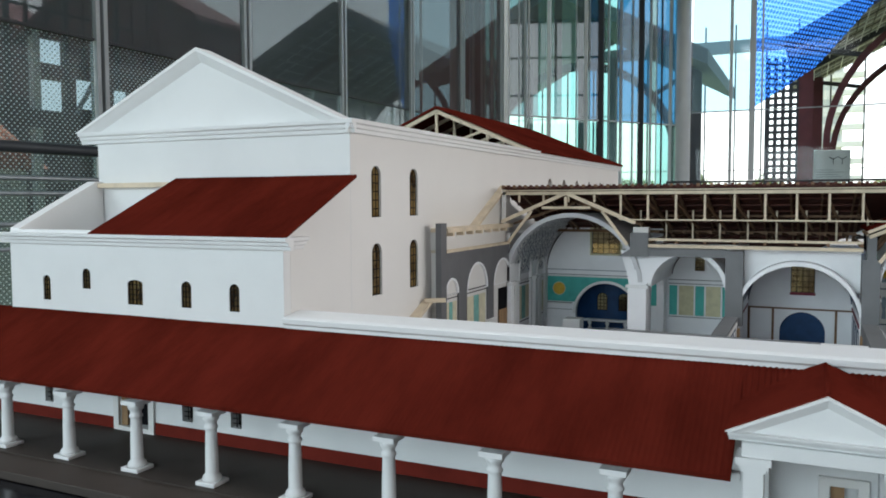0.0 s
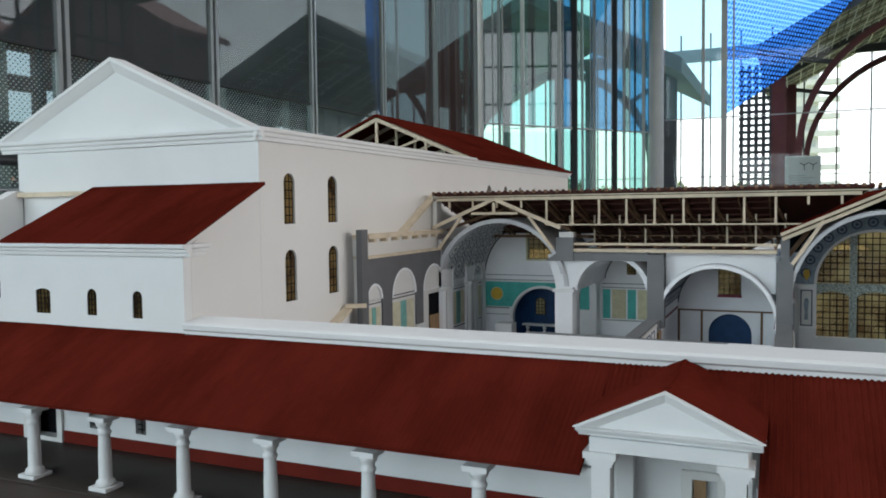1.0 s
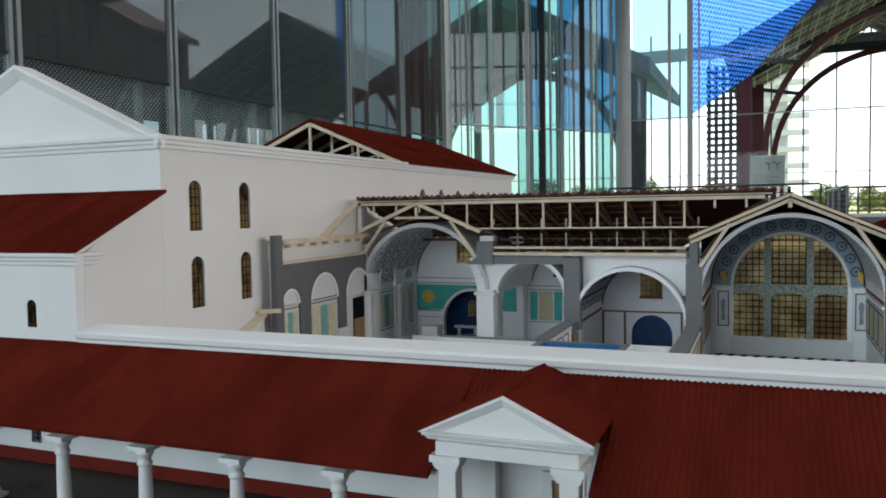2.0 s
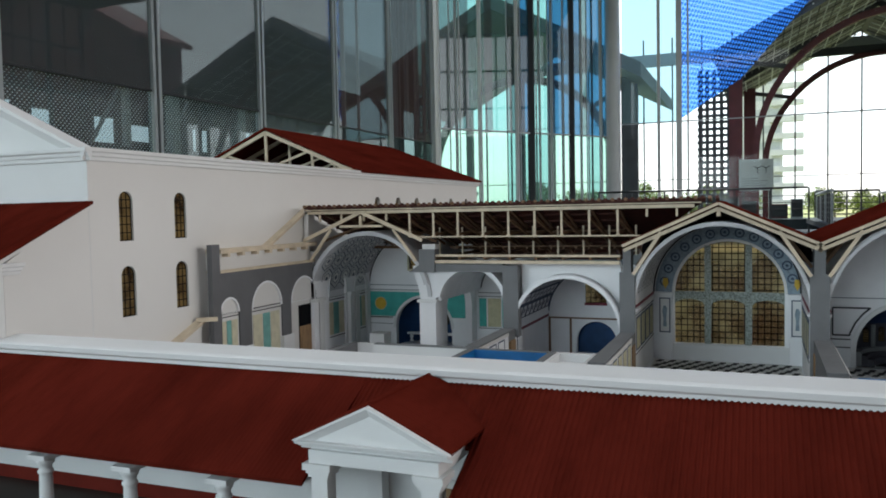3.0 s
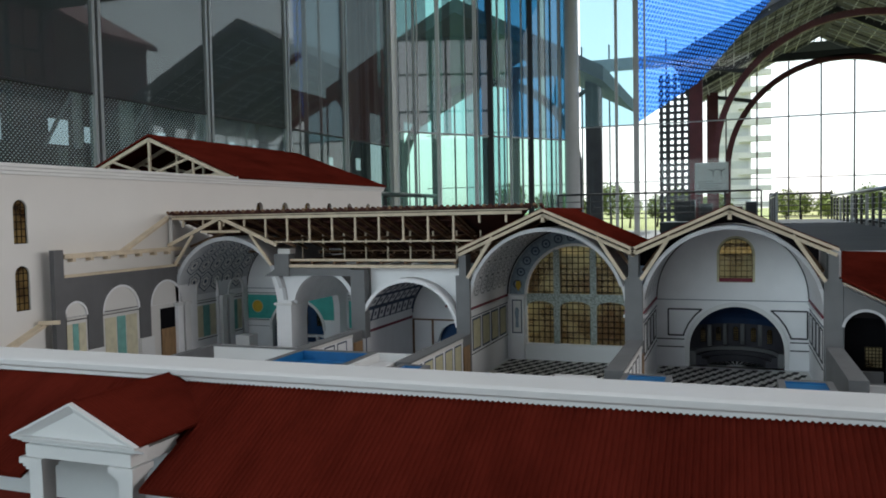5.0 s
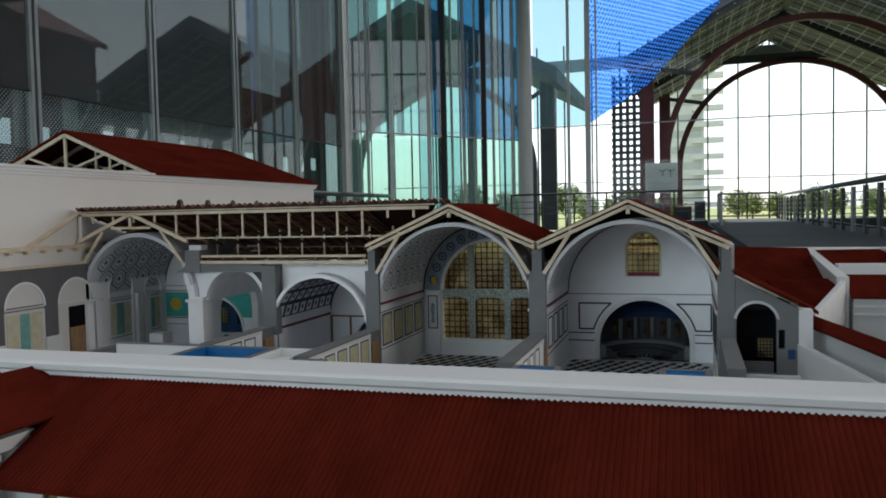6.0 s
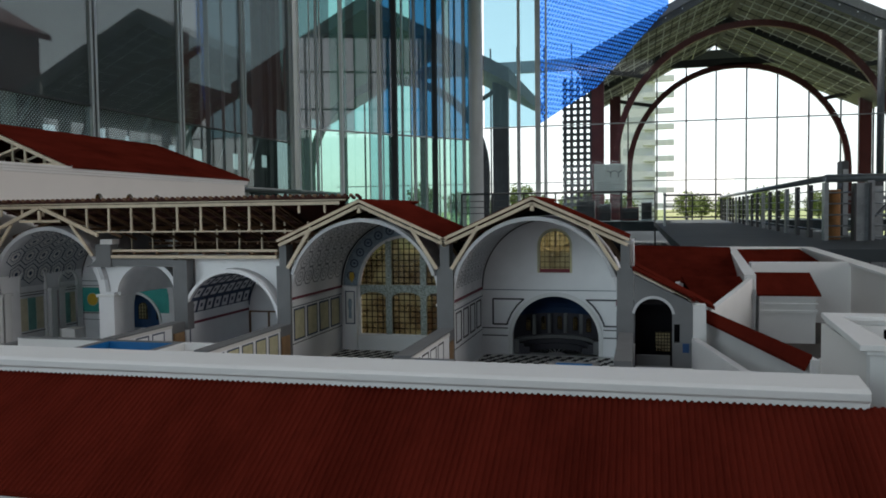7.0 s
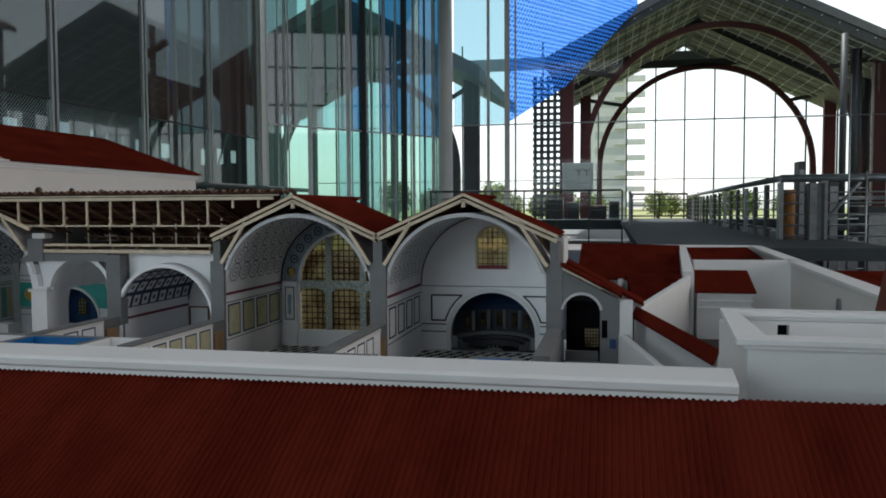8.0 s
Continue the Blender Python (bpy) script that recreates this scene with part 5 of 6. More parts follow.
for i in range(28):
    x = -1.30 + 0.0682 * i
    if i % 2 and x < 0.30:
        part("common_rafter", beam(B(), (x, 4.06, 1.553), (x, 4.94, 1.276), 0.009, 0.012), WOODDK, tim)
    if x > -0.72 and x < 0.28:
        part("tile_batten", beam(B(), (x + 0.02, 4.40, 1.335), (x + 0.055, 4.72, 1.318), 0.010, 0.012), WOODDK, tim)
part("white_block", box(B(), -0.735, -0.66, 4.06, 4.12, 1.345, 1.372), OFFWHITE, tim)
part("end_board", box(B(), TX0 - 0.004, TX0 + 0.02, 4.03, 4.10, 1.386, 1.575), OFFWHITE, tim)
# small gable frame in front of the first vault
for s in (-1, 1):
    part("gable_rafter", beam(B(), (-1.077 + s * 0.36, 4.02, 1.395), (-1.077, 4.02, 1.548), 0.014, 0.018), WOOD, tim)
    part("gable_brace", beam(B(), (-1.077 + s * 0.32, 4.025, 1.285), (-1.077 + s * 0.19, 4.025, 1.455), 0.012, 0.015), WOOD, tim)
    part("gable_rafter", beam(B(), (-1.077 + s * 0.36, 4.22, 1.38), (-1.077, 4.22, 1.50), 0.012, 0.015), WOODDK, tim)
part("gable_tie", beam(B(), (-1.077 - 0.13, 4.022, 1.472), (-1.077 + 0.13, 4.022, 1.472), 0.012, 0.013), WOOD, tim)
part("gable_post", beam(B(), (-1.077, 4.018, 1.53), (-1.077, 4.018, 1.472), 0.012, 0.014), WOOD, tim)


# ---- the two great halls ----
def great_hall(name, label, c, style):
    h = thing(name, label, "model building", (c, 4.4, GZ), "great halls")
    R, Z = 0.380, 1.075
    part("vault", shell(B(), c, Z, R, R + 0.016, 4.062, 4.74, 0, 180, 48), LILAC, h)
    part("arch_rim", shell(B(), c, Z, R - 0.003, R + 0.013, 4.035, 4.062, 18, 162, 48), VGREY, h, bevel=0.001)
    for s in (-1, 1):
        x0, x1 = sorted((c + s * R, c + s * (R + 0.02)))
        part("side_wall", box(B(), x0, x1, 4.06, 4.738, FZ, Z), INNER, h)
        xs = c + s * R
        lo, hi = sorted((xs, xs - s * 0.003))
        part("maroon_line", box(B(), *sorted((xs, xs - s * 0.005)), 4.062, 4.735, 1.062, 1.074), MAROON, h)
        part("cornice", box(B(), *sorted((xs, xs - s * 0.009)), 4.062, 4.735, 1.044, 1.054), INNER, h)
        part("dark_line", box(B(), lo, hi, 4.062, 4.735, 1.022, 1.026), LINEBLUE, h)
        for k in range(4):
            y = 4.085 + 0.163 * k
            if style == "ochre":
                part("painted_panel", box(B(), lo, hi, y, y + 0.115, 0.86, 1.005), YELLOW, h)
                part("panel_border", plate(B(), [rect(y - 0.009, y + 0.124, 0.851, 1.014), rect(y, y + 0.115, 0.86, 1.005)], "x", lo, hi), LINEBLUE, h)
            else:
                part("panel_border", plate(B(), [rect(y, y + 0.12, 0.86, 1.01), rect(y + 0.007, y + 0.113, 0.867, 1.003)], "x", lo, hi), LINE, h)
        part("dado_line", box(B(), lo, hi, 4.062, 4.735, 0.835, 0.838), LINE, h)
    # roof and its timber front
    for s in (-1, 1):
        ex, ez = c + s * 0.435, 1.362
        bm = corrugated(B(), 4.02, 5.10 if s < 0 else 4.80 if c < 1 else 4.50, (ex, ez + 0.012), (c, 1.566), pitch=0.0125, amp=0.0012, under=0.010, axis="y", seed=int(c * 10))
        part("roof", bm, RED, h)
        part("upper_rafter", beam(B(), (ex, 4.02, ez + 0.0), (c, 4.02, 1.556), 0.016, 0.013), WOOD, h)
        part("lower_rafter", beam(B(), (ex - s * 0.006, 4.028, ez - 0.022), (c, 4.028, 1.532), 0.016, 0.015), WOOD, h)
        part("brace", beam(B(), (c + s * 0.385, 4.03, 1.226), (c + s * 0.255, 4.03, 1.428), 0.015, 0.016), WOOD, h)
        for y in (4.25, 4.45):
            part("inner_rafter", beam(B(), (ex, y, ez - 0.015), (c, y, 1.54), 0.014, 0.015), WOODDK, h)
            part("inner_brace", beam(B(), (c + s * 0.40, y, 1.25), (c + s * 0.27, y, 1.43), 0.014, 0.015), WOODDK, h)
    part("king_post", plate(B(), [[(c - 0.007, 1.53), (c + 0.007, 1.53), (c + 0.009, 1.497), (c - 0.009, 1.497)]], "y", 4.02, 4.036), WOOD, h)
    # black plate painting the shade deep in the attic
    part("attic_shade", plate(B(), [[(c - 0.42, 1.25), (c - 0.355, 1.25)] + arc(c, Z, R + 0.017, 153, 27, 30) + [(c + 0.42, 1.25), (c + 0.42, 1.35), (c, 1.545), (c - 0.42, 1.35)]], "y", 4.60, 4.62), VOID, h)
    return h


C4, C5 = 0.755, 1.597
h4 = great_hall("window_hall_model", "great model hall with tall gridded amber window", C4, "ochre")
h5 = great_hall("apse_hall_model", "great model hall with blue apse and arched window", C5, "plain")
vault_pattern(h4, C4, 1.075, 0.380, 4.08, 4.72, 8, 80, 5, 6, COFFER, "octa")
vault_pattern(h4, C4, 1.075, 0.380, 4.08, 4.72, 100, 172, 5, 6, COFFER, "octa")
vault_pattern(h5, C5, 1.075, 0.380, 4.08, 4.72, 100, 172, 6, 8, COFFER, "octa")

piers = thing("cut_pier_model", "grey painted section faces of the hall walls", "model wall", (1.18, 4.07, GZ))
for x0, x1, y1 in ((0.302, 0.376, 4.738), (1.135, 1.217, 4.738), (1.976, 2.052, 4.738)):
    part("pier", box(B(), x0 + 0.001, x1 - 0.001, 4.04, 4.0615, GZ, 1.235), GREY, piers)
    part("upper_pier", box(B(), x0 + 0.018, x1 - 0.018, 4.041, 4.12, 1.235, 1.34), GREY, piers)
for x0, x1, y0, style in ((-0.287, -0.222, 3.479, "wood"), (0.305, 0.374, 3.265, "ochre"), (1.150, 1.222, 3.305, "plain"), (1.985, 2.05, 3.34, "none")):
    part("cut_wall", box(B(), x0, x1, y0, 4.039, GZ, 0.944), GREY, piers, bevel=0.0015)
    if style == "none":
        continue
    face = part("plaster_face", box(B(), x1, x1 + 0.003, y0, 3.915, FZ, 0.938), INNER, piers)
    part("edge_strip", box(B(), x1, x1 + 0.006, y0, 3.915, 0.925, 0.938), OFFWHITE, face)
    k, step = 0, 0.128
    while y0 + 0.02 + step * k + 0.10 < 3.915:
        yy = y0 + 0.02 + step * k
        if style == "ochre":
            part("painted_panel", box(B(), x1 + 0.003, x1 + 0.0045, yy, yy + 0.088, 0.79, 0.912), YELLOW, face)
        part("panel_border", plate(B(), [rect(yy - 0.007, yy + 0.095, 0.783, 0.919), rect(yy, yy + 0.088, 0.79, 0.912)], "x", x1 + 0.003, x1 + 0.0045), LINE if style == "plain" else LINEBLUE, face)
        k += 1
for x in (0.302, -0.29):
    part("door_jamb", box(B(), x - 0.004, x + 0.078, 3.93, 4.02, GZ, 0.893), DOORWOOD, piers)
part("door_jamb", box(B(), 1.146, 1.228, 3.92, 3.99, GZ, 0.893), DOORWOOD, piers)

# window hall: rear wall with the great window
WC, WH, WZ0, WZ1 = 0.772, 0.280, 0.791, 1.352
part("back_wall", plate(B(), [rect(0.375, 1.135, GZ, 1.40) [:2] + [(1.135, 1.08)] + arc(C4, 1.075, 0.38, 0, 180, 40) + [(0.375, 1.08)], arched(WC, WH, WZ0, WZ1, 30)], "y", 4.74, 4.775), INNER, h4)
wp = part("window_pane", plate(B(), [arched(WC, WH, WZ0, WZ1, 30)], "y", 4.760, 4.763), AMBER, h4, "amber glazed pane")
wp.visible_shadow = False
bm = B()
zs = WZ1 - WH
for i in range(1, 17):
    u = WC - WH + 2 * WH * i / 17
    top = zs + math.sqrt(max(0, WH ** 2 - (u - WC) ** 2))
    box(bm, u - 0.0026, u + 0.0026, 4.754, 4.757, WZ0, top)
for j in range(1, 17):
    z = WZ0 + (WZ1 - WZ0) * j / 17
    w = WH if z < zs else math.sqrt(max(0, WH ** 2 - (z - zs) ** 2))
    box(bm, WC - w, WC + w, 4.7525, 4.7545, z - 0.0026, z + 0.0026)
part("window_lattice", bm, BAR, wp)
for x in (0.666, 0.874):
    top = zs + math.sqrt(WH ** 2 - (x - WC) ** 2)
    part("mullion", box(B(), x - 0.017, x + 0.017, 4.737, 4.752, WZ0, top), MOSAIC, wp, "grey green mosaic mullion")
part("transom", box(B(), WC - WH, WC + WH, 4.734, 4.7505, 1.040, 1.078), MOSAIC, wp)
for x0, x1 in ((0.492, 0.648), (0.684, 0.856), (0.892, 1.052)):
    c, hw = (x0 + x1) / 2, (x1 - x0) / 2
    part("segment_arch", plate(B(), [[(x0, 1.04), (x1, 1.04)] + [(c + hw * math.cos(radians(a)), 1.004 + 0.032 * math.sin(radians(a))) for a in range(0, 181, 15)]], "y", 4.738, 4.751), MOSAIC, wp)
part("scroll_band", plate(B(), [arc(WC - 0.012, 1.075, 0.372, 0, 180, 44) + arc(WC, zs, WH + 0.012, 180, 0, 44)], "y", 4.7355, 4.7395), SCROLL, h4, "painted scroll border in blue grey")
for a in range(14, 172, 13):
    x, z = WC - 0.006 + 0.333 * math.cos(radians(a)), 1.075 + 0.328 * math.sin(radians(a))
    part("scroll", plate(B(), [arc(x, z, 0.026, 0, 350, 14), arc(x, z, 0.018, 0, 350, 14)], "y", 4.732, 4.7352), LINEBLUE, h4)
    part("scroll_flower", plate(B(), [arc(x, z, 0.008, 0, 330, 8)], "y", 4.732, 4.7352), LINEBLUE, h4)
part("scroll_edge", plate(B(), [arc(WC, zs, WH + 0.014, 0, 180, 40) + arc(WC, zs, WH + 0.004, 180, 0, 40)], "y", 4.733, 4.7354), WHITE, h4)
part("arch_line", plate(B(), [arc(C4, 1.075, 0.379, 0, 180, 40) + arc(C4, 1.075, 0.371, 180, 0, 40)], "y", 4.731, 4.735), LINE, h4)
for x in (0.405, 1.075):
    pl = part("pilaster", box(B(), x, x + 0.075, 4.700, 4.738, FZ, 1.055), INNER, h4, bevel=0.0015)
    part("capital", box(B(), x - 0.006, x + 0.081, 4.692, 4.738, 1.055, 1.072), INNER, pl)
    part("pilaster_base", box(B(), x - 0.005, x + 0.080, 4.693, 4.7385, 0.822, 0.842), INNER, pl)
    part("painted_frame", plate(B(), [rect(x + 0.008, x + 0.067, 0.852, 1.045), rect(x + 0.014, x + 0.061, 0.858, 1.039)], "y", 4.697, 4.700), LINEBLUE, pl)
    part("painted_field", box(B(), x + 0.014, x + 0.061, 4.6985, 4.7, 0.858, 1.039), WHITE, pl)
    # plain standing shape of the painted figure
    part("painted_shape", plate(B(), [[(x + 0.027, 0.885), (x + 0.047, 0.885), (x + 0.045, 0.935), (x + 0.050, 0.985), (x + 0.042, 1.0), (x + 0.030, 1.0), (x + 0.024, 0.97), (x + 0.030, 0.93)]], "y", 4.6965, 4.6982), SCROLL, pl)
    part("painted_vase", plate(B(), [[(x + 0.022, 1.12), (x + 0.038, 1.09), (x + 0.054, 1.12), (x + 0.050, 1.15), (x + 0.026, 1.15)]], "y", 4.731, 4.7353), GOLD, pl)
part("dado_block", box(B(), 0.48, 1.075, 4.725, 4.738, FZ, 0.788), WHITE, h4)

# apse hall: rear wall, apse and window
AC, AR, AT = 1.624, 0.236, 1.026
part("back_wall", plate(B(), [[(1.217, GZ), (1.977, GZ), (1.977, 1.08)] + arc(C5, 1.075, 0.38, 0, 180, 40) + [(1.217, 1.08)], arched(AC, AR, FZ, AT, 30), arched(1.624, 0.083, 1.157, 1.388, 18)], "y", 4.74, 4.775), INNER, h5)
window(h5, "y", 4.755, 1.624, 0.083, 1.157, 1.388, AMBER, cols=6, rows=8, bar=0.003, sill=MAROON)
part("window_sill", box(B(), 1.542, 1.706, 4.738, 4.752, 1.1575, 1.177), MAROON, h5, "thick maroon sill")
part("window_rim", plate(B(), [arched(1.624, 0.094, 1.157, 1.399, 20), arched(1.624, 0.083, 1.156, 1.388, 20)], "y", 4.735, 4.74), YELLOW, h5)
part("arch_rim", plate(B(), [arched(AC, AR + 0.022, FZ, AT + 0.022, 30), arched(AC, AR, FZ - 0.001, AT, 30)], "y", 4.730, 4.74), WHITE, h5, bevel=0.001)
part("arch_line", plate(B(), [arc(C5, 1.075, 0.379, 0, 180, 40) + arc(C5, 1.075, 0.374, 180, 0, 40)], "y", 4.735, 4.7395), LINE, h5)
for s in (-1, 1):
    out, inn = AC + s * 0.345, AC + s * 0.266
    zc = AT - AR
    top = [(AC + s * r * math.cos(radians(a)), zc + r * math.sin(radians(a))) for r, a in ((0.278, 18), (0.278, 30), (0.278, 42), (0.278, 52))]
    outer = [(out, 0.866)] + [(top[0][0], 0.866)] + top[0:] + [(top[-1][0], 1.008), (out, 1.008)]
    edge = B()
    for p, q in zip(outer, outer[1:] + outer[:1]):
        if (Vector(p) - Vector(q)).length > 0.001:
            beam(edge, (p[0], 4.737, p[1]), (q[0], 4.737, q[1]), 0.005, 0.008)
    part("panel_border", edge, LINE, h5)
    for z in (0.842, 0.80):
        part("painted_line", box(B(), *sorted((AC + s * 0.262, C5 + s * 0.379)), 4.734, 4.7392, z, z + 0.005), LINE, h5)
part("painted_line", box(B(), 1.22, 1.975, 4.735, 4.7395, 1.058, 1.061), LINEBLUE, h5)
bm = plate(B(), [arc(AC, 4.775, AR + 0.012, 0, 180, 24) + arc(AC, 4.775, AR, 180, 0, 24)], "z", FZ, 0.90)
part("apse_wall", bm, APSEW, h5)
bm = B()
rings = []
for i in range(9):
    e = radians(90 * i / 8)
    rings.append([bm.verts.new((AC + AR * math.cos(e) * math.cos(math.pi * k / 20), 4.775 + AR * math.cos(e) * math.sin(math.pi * k / 20), 0.90 + 0.16 * math.sin(e))) for k in range(21)])
for a, b in zip(rings[:-1], rings[1:-1] + [rings[-1]]):
    for k in range(20):
        if (a[k].co - a[k + 1].co).length > 1e-5:
            bm.faces.new((a[k], a[k + 1], b[k + 1], b[k])) if (b[k].co - b[k + 1].co).length > 1e-5 else bm.faces.new((a[k], a[k + 1], b[k]))
part("semi_dome", bm, DOMEBLUE, h5, "deep blue painted half dome")
for a in (40, 66, 90, 114, 140):
    x, y = AC + (AR - 0.012) * math.cos(radians(a)), 4.775 + (AR - 0.012) * math.sin(radians(a))
    part("apse_column", tube(B(), (x + 0.035, y - 0.004, 0.785), (x + 0.035, y - 0.004, 0.90), 0.012, 8), GREY, h5)
    window(h5, "y", y - 0.004, x, 0.014, 0.805, 0.884, AMBERDK, cols=3, rows=6, bar=0.0025)
for k in range(3):
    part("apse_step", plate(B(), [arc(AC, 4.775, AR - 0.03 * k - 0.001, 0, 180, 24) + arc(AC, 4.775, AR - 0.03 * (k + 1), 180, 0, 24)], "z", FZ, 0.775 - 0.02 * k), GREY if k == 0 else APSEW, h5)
bm = B()
for i in range(14):
    a0, a1 = math.pi * i / 14, math.pi * (i + 0.5) / 14
    plate(bm, [[(AC + r * math.cos(a), 4.775 + r * math.sin(a)) for r, a in ((0.05, a0), (0.14, a0), (0.14, a1), (0.05, a1))]], "z", FZ + 0.002, FZ + 0.004)
part("striped_paving", bm, BLACKT, h5)

# ---- low front range with basins ----
fr = thing("front_range_model", "low cut model walls round blue basins", "model building", (0.8, 3.2, GZ))
part("front_wall", box(B(), -1.15, 2.06, 2.86, 2.91, GZ, 0.93), WHITE, fr, bevel=0.0015)
part("court_floor", box(B(), -1.10, -0.262, 2.912, 3.44, GZ, 0.86), WHITE, fr)
part("court_wall", box(B(), -0.72, -0.262, 3.445, 3.475, GZ, 0.938), WHITE, fr, bevel=0.0015)
part("wall_cap", box(B(), -0.72, -0.262, 3.443, 3.478, 0.938, 0.9415), GREY, fr)


def basin(x0, x1, y0, y1, z, rim=0.030, level=0.022):
    """Grey rimmed tank with blue water below its edge."""
    b = part("basin", plate(B(), [rect(x0, x1, y0, y1), rect(x0 + rim, x1 - rim, y0 + rim, y1 - rim)], "z", GZ, z), GREY, fr, bevel=0.0015)
    part("basin_lining", plate(B(), [rect(x0 + rim - 0.0005, x1 - rim + 0.0005, y0 + rim - 0.0005, y1 - rim + 0.0005), rect(x0 + rim + 0.002, x1 - rim - 0.002, y0 + rim + 0.002, y1 - rim - 0.002)], "z", GZ, z - 0.003), POOL, b)
    part("basin_water", box(B(), x0 + rim - 0.001, x1 - rim + 0.001, y0 + rim - 0.001, y1 - rim + 0.001, GZ, z - level), POOL, b, "blue basin water")
    return b


basin(-0.26, 0.130, 3.12, 3.475, 0.940, level=0.045)
part("basin_stone", tube(B(), (0.01, 3.31, 0.893), (0.01, 3.31, 0.905), 0.045, 14), DGREY, fr)
part("white_cell", plate(B(), [rect(0.132, 0.300, 3.05, 3.475), rect(0.150, 0.285, 3.07, 3.445)], "z", GZ, 0.939), WHITE, fr, bevel=0.0015)
part("cell_floor", box(B(), 0.149, 0.286, 3.069, 3.446, GZ, 0.905), WHITE, fr)
basin(0.335, 0.462, 3.08, 3.262, 0.938, rim=0.022, level=0.012)
basin(0.80, 0.90, 3.20, 3.30, 0.915, rim=0.016, level=0.008)
basin(1.225, 1.400, 3.10, 3.300, 0.938, rim=0.020, level=0.006)
basin(1.755, 1.935, 3.10, 3.335, 0.938, rim=0.024, level=0.008)
part("white_block", box(B(), 0.99, 1.14, 3.06, 3.20, GZ, 0.943), WHITE, fr, bevel=0.003)
part("white_block", box(B(), 1.945, 2.05, 3.05, 3.17, GZ, 0.935), WHITE, fr, bevel=0.003)
part("plaster_lump", tube(B(), (0.735, 3.33, FZ), (0.735, 3.33, 0.905), 0.030, 9, 0.020), OFFWHITE, fr)

# ---- right-hand courts ----
rt = thing("side_room_model", "grey cut model room with dark arch and lean-to", "model building", (2.18, 4.1, GZ))
part("cut_wall", plate(B(), [[(2.053, GZ), (2.305, GZ), (2.305, 1.078), (2.053, 1.205)], arched(2.137, 0.082, 0.79, 1.098, 18), rect(2.226, 2.252, 0.90, 0.985)], "y", 4.04, 4.075), GREY, rt)
part("arch_rim", plate(B(), [arc(2.137, 1.016, 0.094, 10, 170, 24) + arc(2.137, 1.016, 0.083, 170, 10, 24)], "y", 4.030, 4.040), VGREY, rt)
# black back and ceiling paint the shade inside the arch
part("shade_black", box(B(), 2.055, 2.30, 4.275, 4.285, GZ, 1.10), VOID, rt)
part("shade_ceiling", box(B(), 2.055, 2.30, 4.08, 4.27, 1.062, 1.068), VOID, rt)
part("sill_wall", box(B(), 2.062, 2.21, 4.076, 4.10, GZ, 0.835), GREY, rt)
window(rt, "y", 4.13, 2.180, 0.034, 0.845, 0.935, AMBER, cols=5, rows=6, flat=0.02, bar=0.003)
part("blue_panel", box(B(), 2.262, 2.29, 4.030, 4.039, 0.86, 0.90), BLUE, rt)
part("wood_strip", beam(B(), (2.050, 4.03, 1.222), (2.300, 4.03, 1.098), 0.02, 0.010), WOOD, rt)
part("lean_roof", plate(B(), [[(2.045, 1.240), (2.315, 1.104), (2.315, 1.086), (2.045, 1.226)]], "y", 4.02, 4.16), RED, rt)
part("upper_wall", plate(B(), [[(2.052, 1.0), (2.40, 0.96), (2.40, 1.026), (2.052, 1.212)]], "y", 4.30, 4.33), WHITE, rt)
part("upper_roof", plate(B(), [[(2.055, 1.232), (2.42, 1.036), (2.42, 1.020), (2.055, 1.216)]], "y", 4.29, 4.52), RED, rt)
part("side_wall", box(B(), 2.306, 2.362, 4.04, 4.12, GZ, 1.072), WHITE, rt)
part("low_wall", box(B(), 2.06, 2.30, 3.93, 3.96, GZ, 0.805), WHITE, rt)
part("pedestal", box(B(), 2.00, 2.045, 3.97, 4.03, GZ, 0.93), INNER, rt, bevel=0.003)
part("hall_flank", box(B(), 1.998, 2.0515, 4.125, 4.48, 1.08, 1.352), WHITE, rt)

ct = thing("court_model", "white model court walls with red roofs", "model building", (2.8, 5.2, GZ))


def run(name, p, q, z0, z1, th, mat, zt=None, bevel=0.0015):
    bm = B()
    p, q = Vector((*p, 0)), Vector((*q, 0))
    n = (q - p).normalized().cross(Vector((0, 0, 1))) * th / 2
    zt = z1 if zt is None else zt
    vs = [bm.verts.new(v) for v in ((*(p - n).xy, z0), (*(p + n).xy, z0), (*(q + n).xy, z0), (*(q - n).xy, z0), (*(p - n).xy, z1), (*(p + n).xy, z1), (*(q + n).xy, zt), (*(q - n).xy, zt))]
    for f in ((0, 1, 2, 3), (4, 7, 6, 5), (0, 4, 5, 1), (1, 5, 6, 2), (2, 6, 7, 3), (3, 7, 4, 0)):
        bm.faces.new([vs[i] for i in f])
    return part(name, bm, mat, ct, bevel=bevel)


def slope(name, a, b, c, d, mat=None):
    """Roof slab over the corners a, b (top edge) and c, d (eave)."""
    bm = B()
    vs = [bm.verts.new(p) for p in (a, b, c, d)]
    bm.faces.new(vs)
    g = bmesh.ops.extrude_face_region(bm, geom=list(bm.faces))
    bmesh.ops.translate(bm, verts=[v for v in g["geom"] if isinstance(v, bmesh.types.BMVert)], vec=(0, 0, -0.012))
    return part(name, bm, mat or RED, ct)


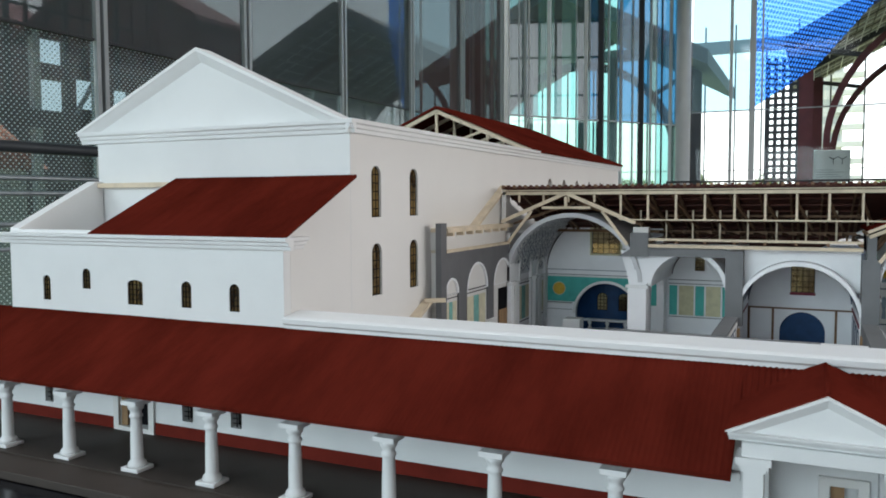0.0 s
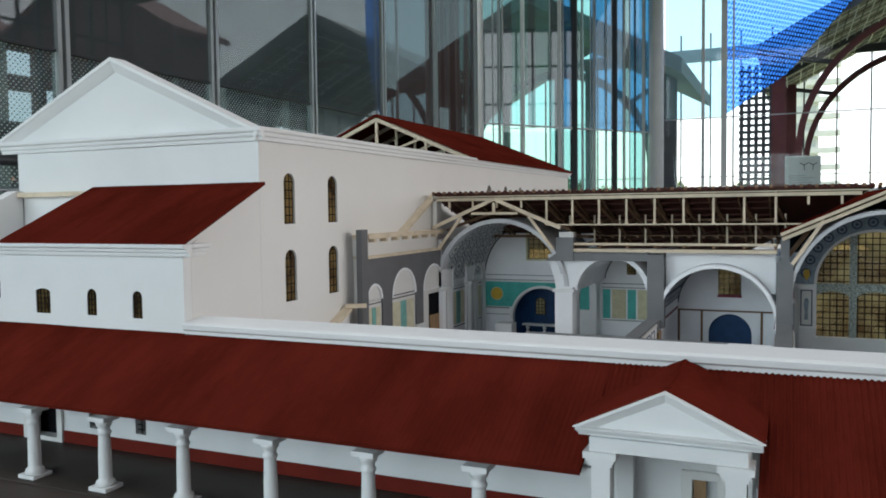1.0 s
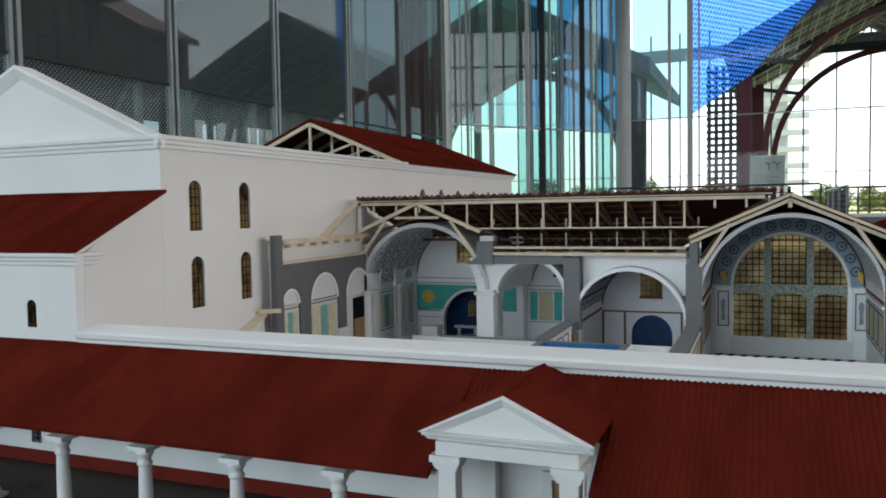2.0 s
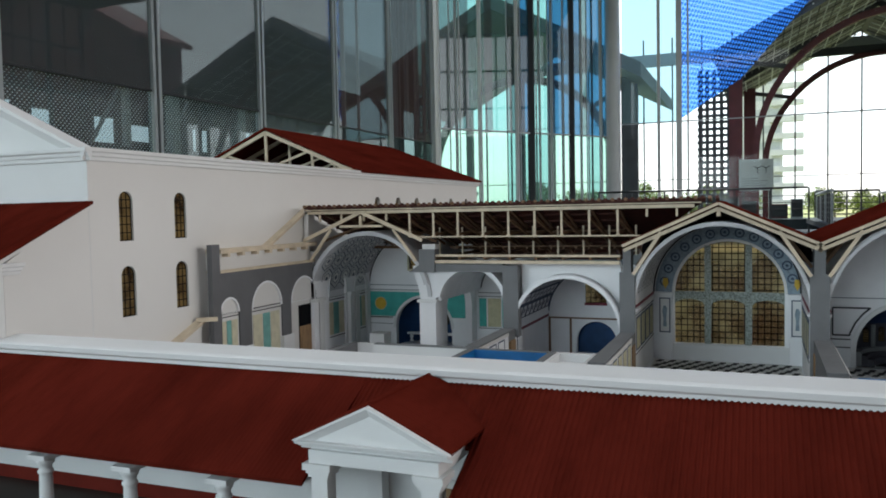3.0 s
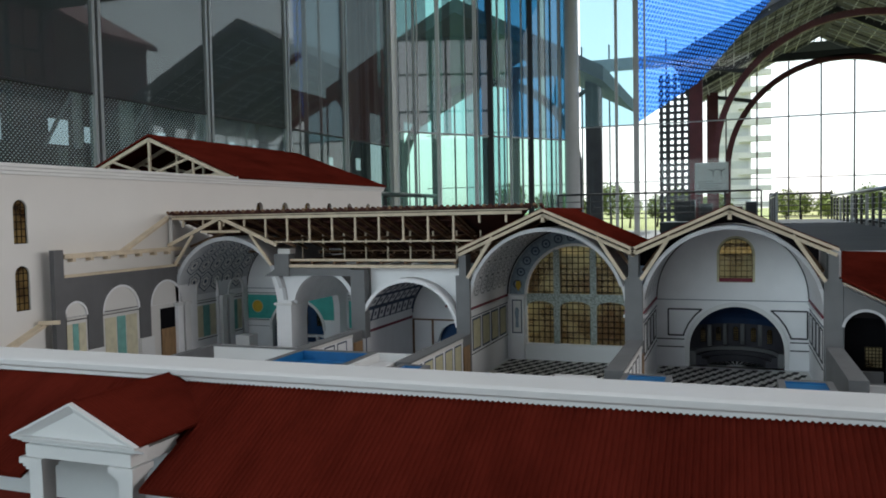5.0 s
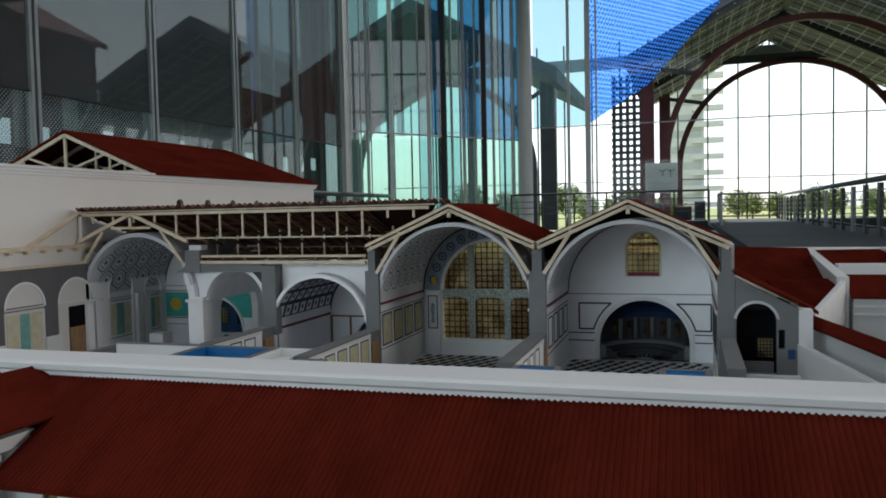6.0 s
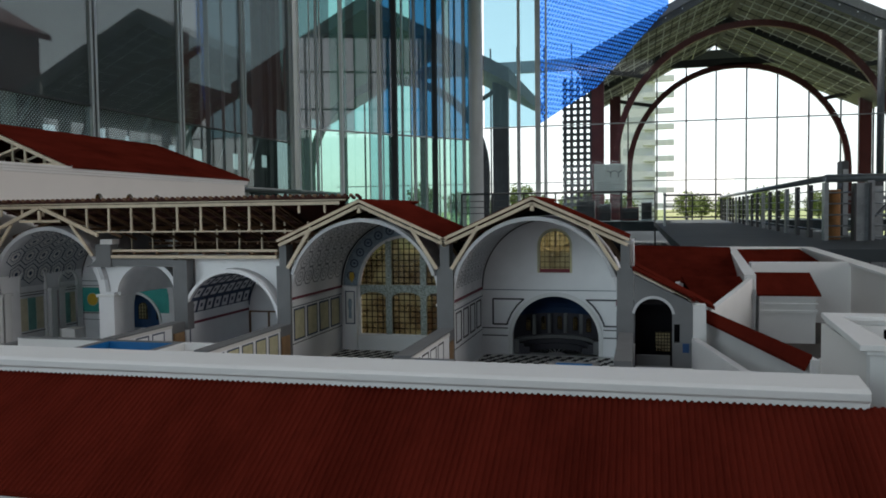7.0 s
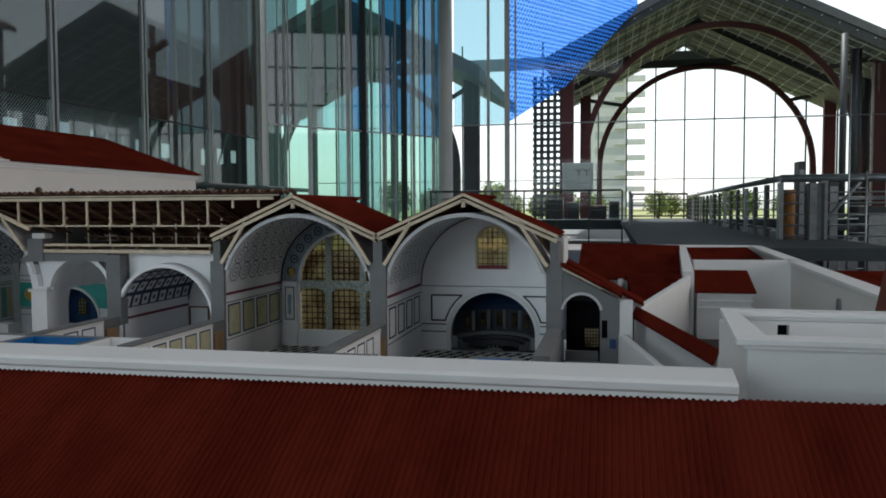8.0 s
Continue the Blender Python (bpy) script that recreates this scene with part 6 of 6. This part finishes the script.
run("diagonal_wall", (2.29, 4.19), (2.53, 2.82), GZ, 0.925, 0.03, WHITE)
run("wing_wall", (2.40, 4.30), (2.63, 3.15), GZ, 1.005, 0.03, WHITE)
slope("wing_roof", (2.385, 4.30, 1.022), (2.62, 3.15, 1.022), (2.598, 3.15, 0.978), (2.362, 4.30, 0.978))
run("court_wall", (2.39, 4.31), (2.74, 5.60), GZ, 1.012, 0.03, WHITE, 1.062)
run("rear_court_wall", (2.0, 8.35), (3.72, 8.95), GZ, 1.135, 0.09, WHITE, 1.10)
run("inner_wall", (2.74, 5.60), (2.95, 8.6), GZ, 1.085, 0.07, WHITE, 1.11)
run("cross_wall", (2.86, 6.55), (3.60, 6.62), GZ, 1.10, 0.08, WHITE)
run("outer_wall", (3.69, 8.9), (3.47, 4.2), GZ, 1.08, 0.075, OFFWHITE)
run("outer_coping", (3.69, 8.9), (3.47, 4.2), 1.08, 1.10, 0.11, WHITE)
run("outer_wall", (3.47, 4.2), (3.30, 2.9), GZ, 1.08, 0.075, OFFWHITE)
run("outer_coping", (3.47, 4.2), (3.30, 2.9), 1.08, 1.10, 0.11, WHITE)
slope("big_roof", (1.98, 8.2, 1.155), (2.90, 8.3, 1.13), (2.76, 6.2, 0.985), (2.02, 6.2, 0.985))
slope("small_roof", (2.36, 6.15, 1.025), (2.745, 6.15, 1.03), (2.735, 5.58, 1.035), (2.40, 4.60, 0.955))
slope("back_roof", (2.98, 8.5, 1.10), (3.58, 8.7, 1.095), (3.56, 7.2, 1.0), (2.95, 7.2, 1.0))
part("annex", box(B(), 2.79, 3.11, 5.56, 5.75, GZ, 0.965), WHITE, ct, bevel=0.002)
for z0, z1, o in ((0.858, 0.872, 0.012), (0.905, 0.915, 0.016), (0.945, 0.965, 0.022)):
    part("annex_moulding", box(B(), 2.79 - 0.0, 3.11 + o, 5.56 - o, 5.60, z0, z1), WHITE, ct)
slope("annex_roof", (2.775, 5.80, 1.085), (3.12, 5.80, 1.085), (3.135, 5.53, 0.972), (2.775, 5.53, 0.972))
part("court_floor", box(B(), 2.45, 3.45, 3.0, 5.55, GZ + 0.001, GZ + 0.006), BOARD, ct)
run("low_wing", (2.72, 3.9), (3.05, 4.9), GZ, 0.70, 0.10, OFFWHITE)
slope("gate_roof", (2.60, 3.02, 0.955), (2.70, 3.02, 0.955), (2.68, 2.92, 0.90), (2.58, 2.92, 0.90))
slope("outer_roof", (3.80, 6.6, 1.03), (4.35, 6.6, 1.03), (4.35, 5.7, 0.98), (3.68, 5.7, 0.98))
slope("near_roof", (3.08, 3.05, 1.30), (3.5, 3.05, 1.32), (3.5, 2.93, 1.19), (3.02, 2.93, 1.19), REDDARK)
part("little_door", plate(B(), [arched(5.0, 0.03, 0.92, 1.0)], "x", 3.455, 3.468), GREY, ct)
part("court_column", tube(B(), (2.33, 6.0, 0.92), (2.33, 6.0, 1.0), 0.018, 10), WHITE, ct)
# black plate for the shade in the recess
part("recess_shade", box(B(), 2.38, 2.50, 6.3, 6.32, GZ, 1.0), VOID, ct)

tw = thing("corner_tower_model", "white model corner block with moulded rim, open top", "model building", (2.9, 2.5, GZ))
TX, TY = 2.572, 2.305
part("front_wall", box(B(), TX, 3.6, TY, TY + 0.03, GZ, 1.174), WHITE, tw)
part("left_wall", box(B(), TX, TX + 0.03, TY + 0.031, 2.79, GZ, 1.174), OFFWHITE, tw)
part("rear_wall", plate(B(), [rect(TX + 0.031, 3.6, GZ, 1.174), rect(2.722, 2.752, 1.132, 1.164), rect(2.945, 3.03, 1.105, 1.132)], "y", 2.76, 2.79), WHITE, tw)
part("rim", plate(B(), [[(TX - 0.030, TY - 0.038), (3.64, TY - 0.038), (3.64, 2.825), (TX + 0.006, 2.825)], rect(TX + 0.045, 3.56, TY + 0.035, 2.755)], "z", 1.186, 1.20), WHITE, tw, bevel=0.002)
part("rim_moulding", plate(B(), [[(TX - 0.012, TY - 0.020), (3.62, TY - 0.020), (3.62, 2.81), (TX + 0.012, 2.81)], rect(TX + 0.04, 3.57, TY + 0.03, 2.77)], "z", 1.174, 1.186), WHITE, tw, bevel=0.002)
part("inner_floor", box(B(), TX + 0.031, 3.6, TY + 0.031, 2.759, 1.02, 1.03), INNER, tw)
# black plate for the shade behind the rear openings
part("recess_shade", box(B(), 2.70, 3.1, 2.80, 2.81, 1.05, 1.172), VOID, tw)
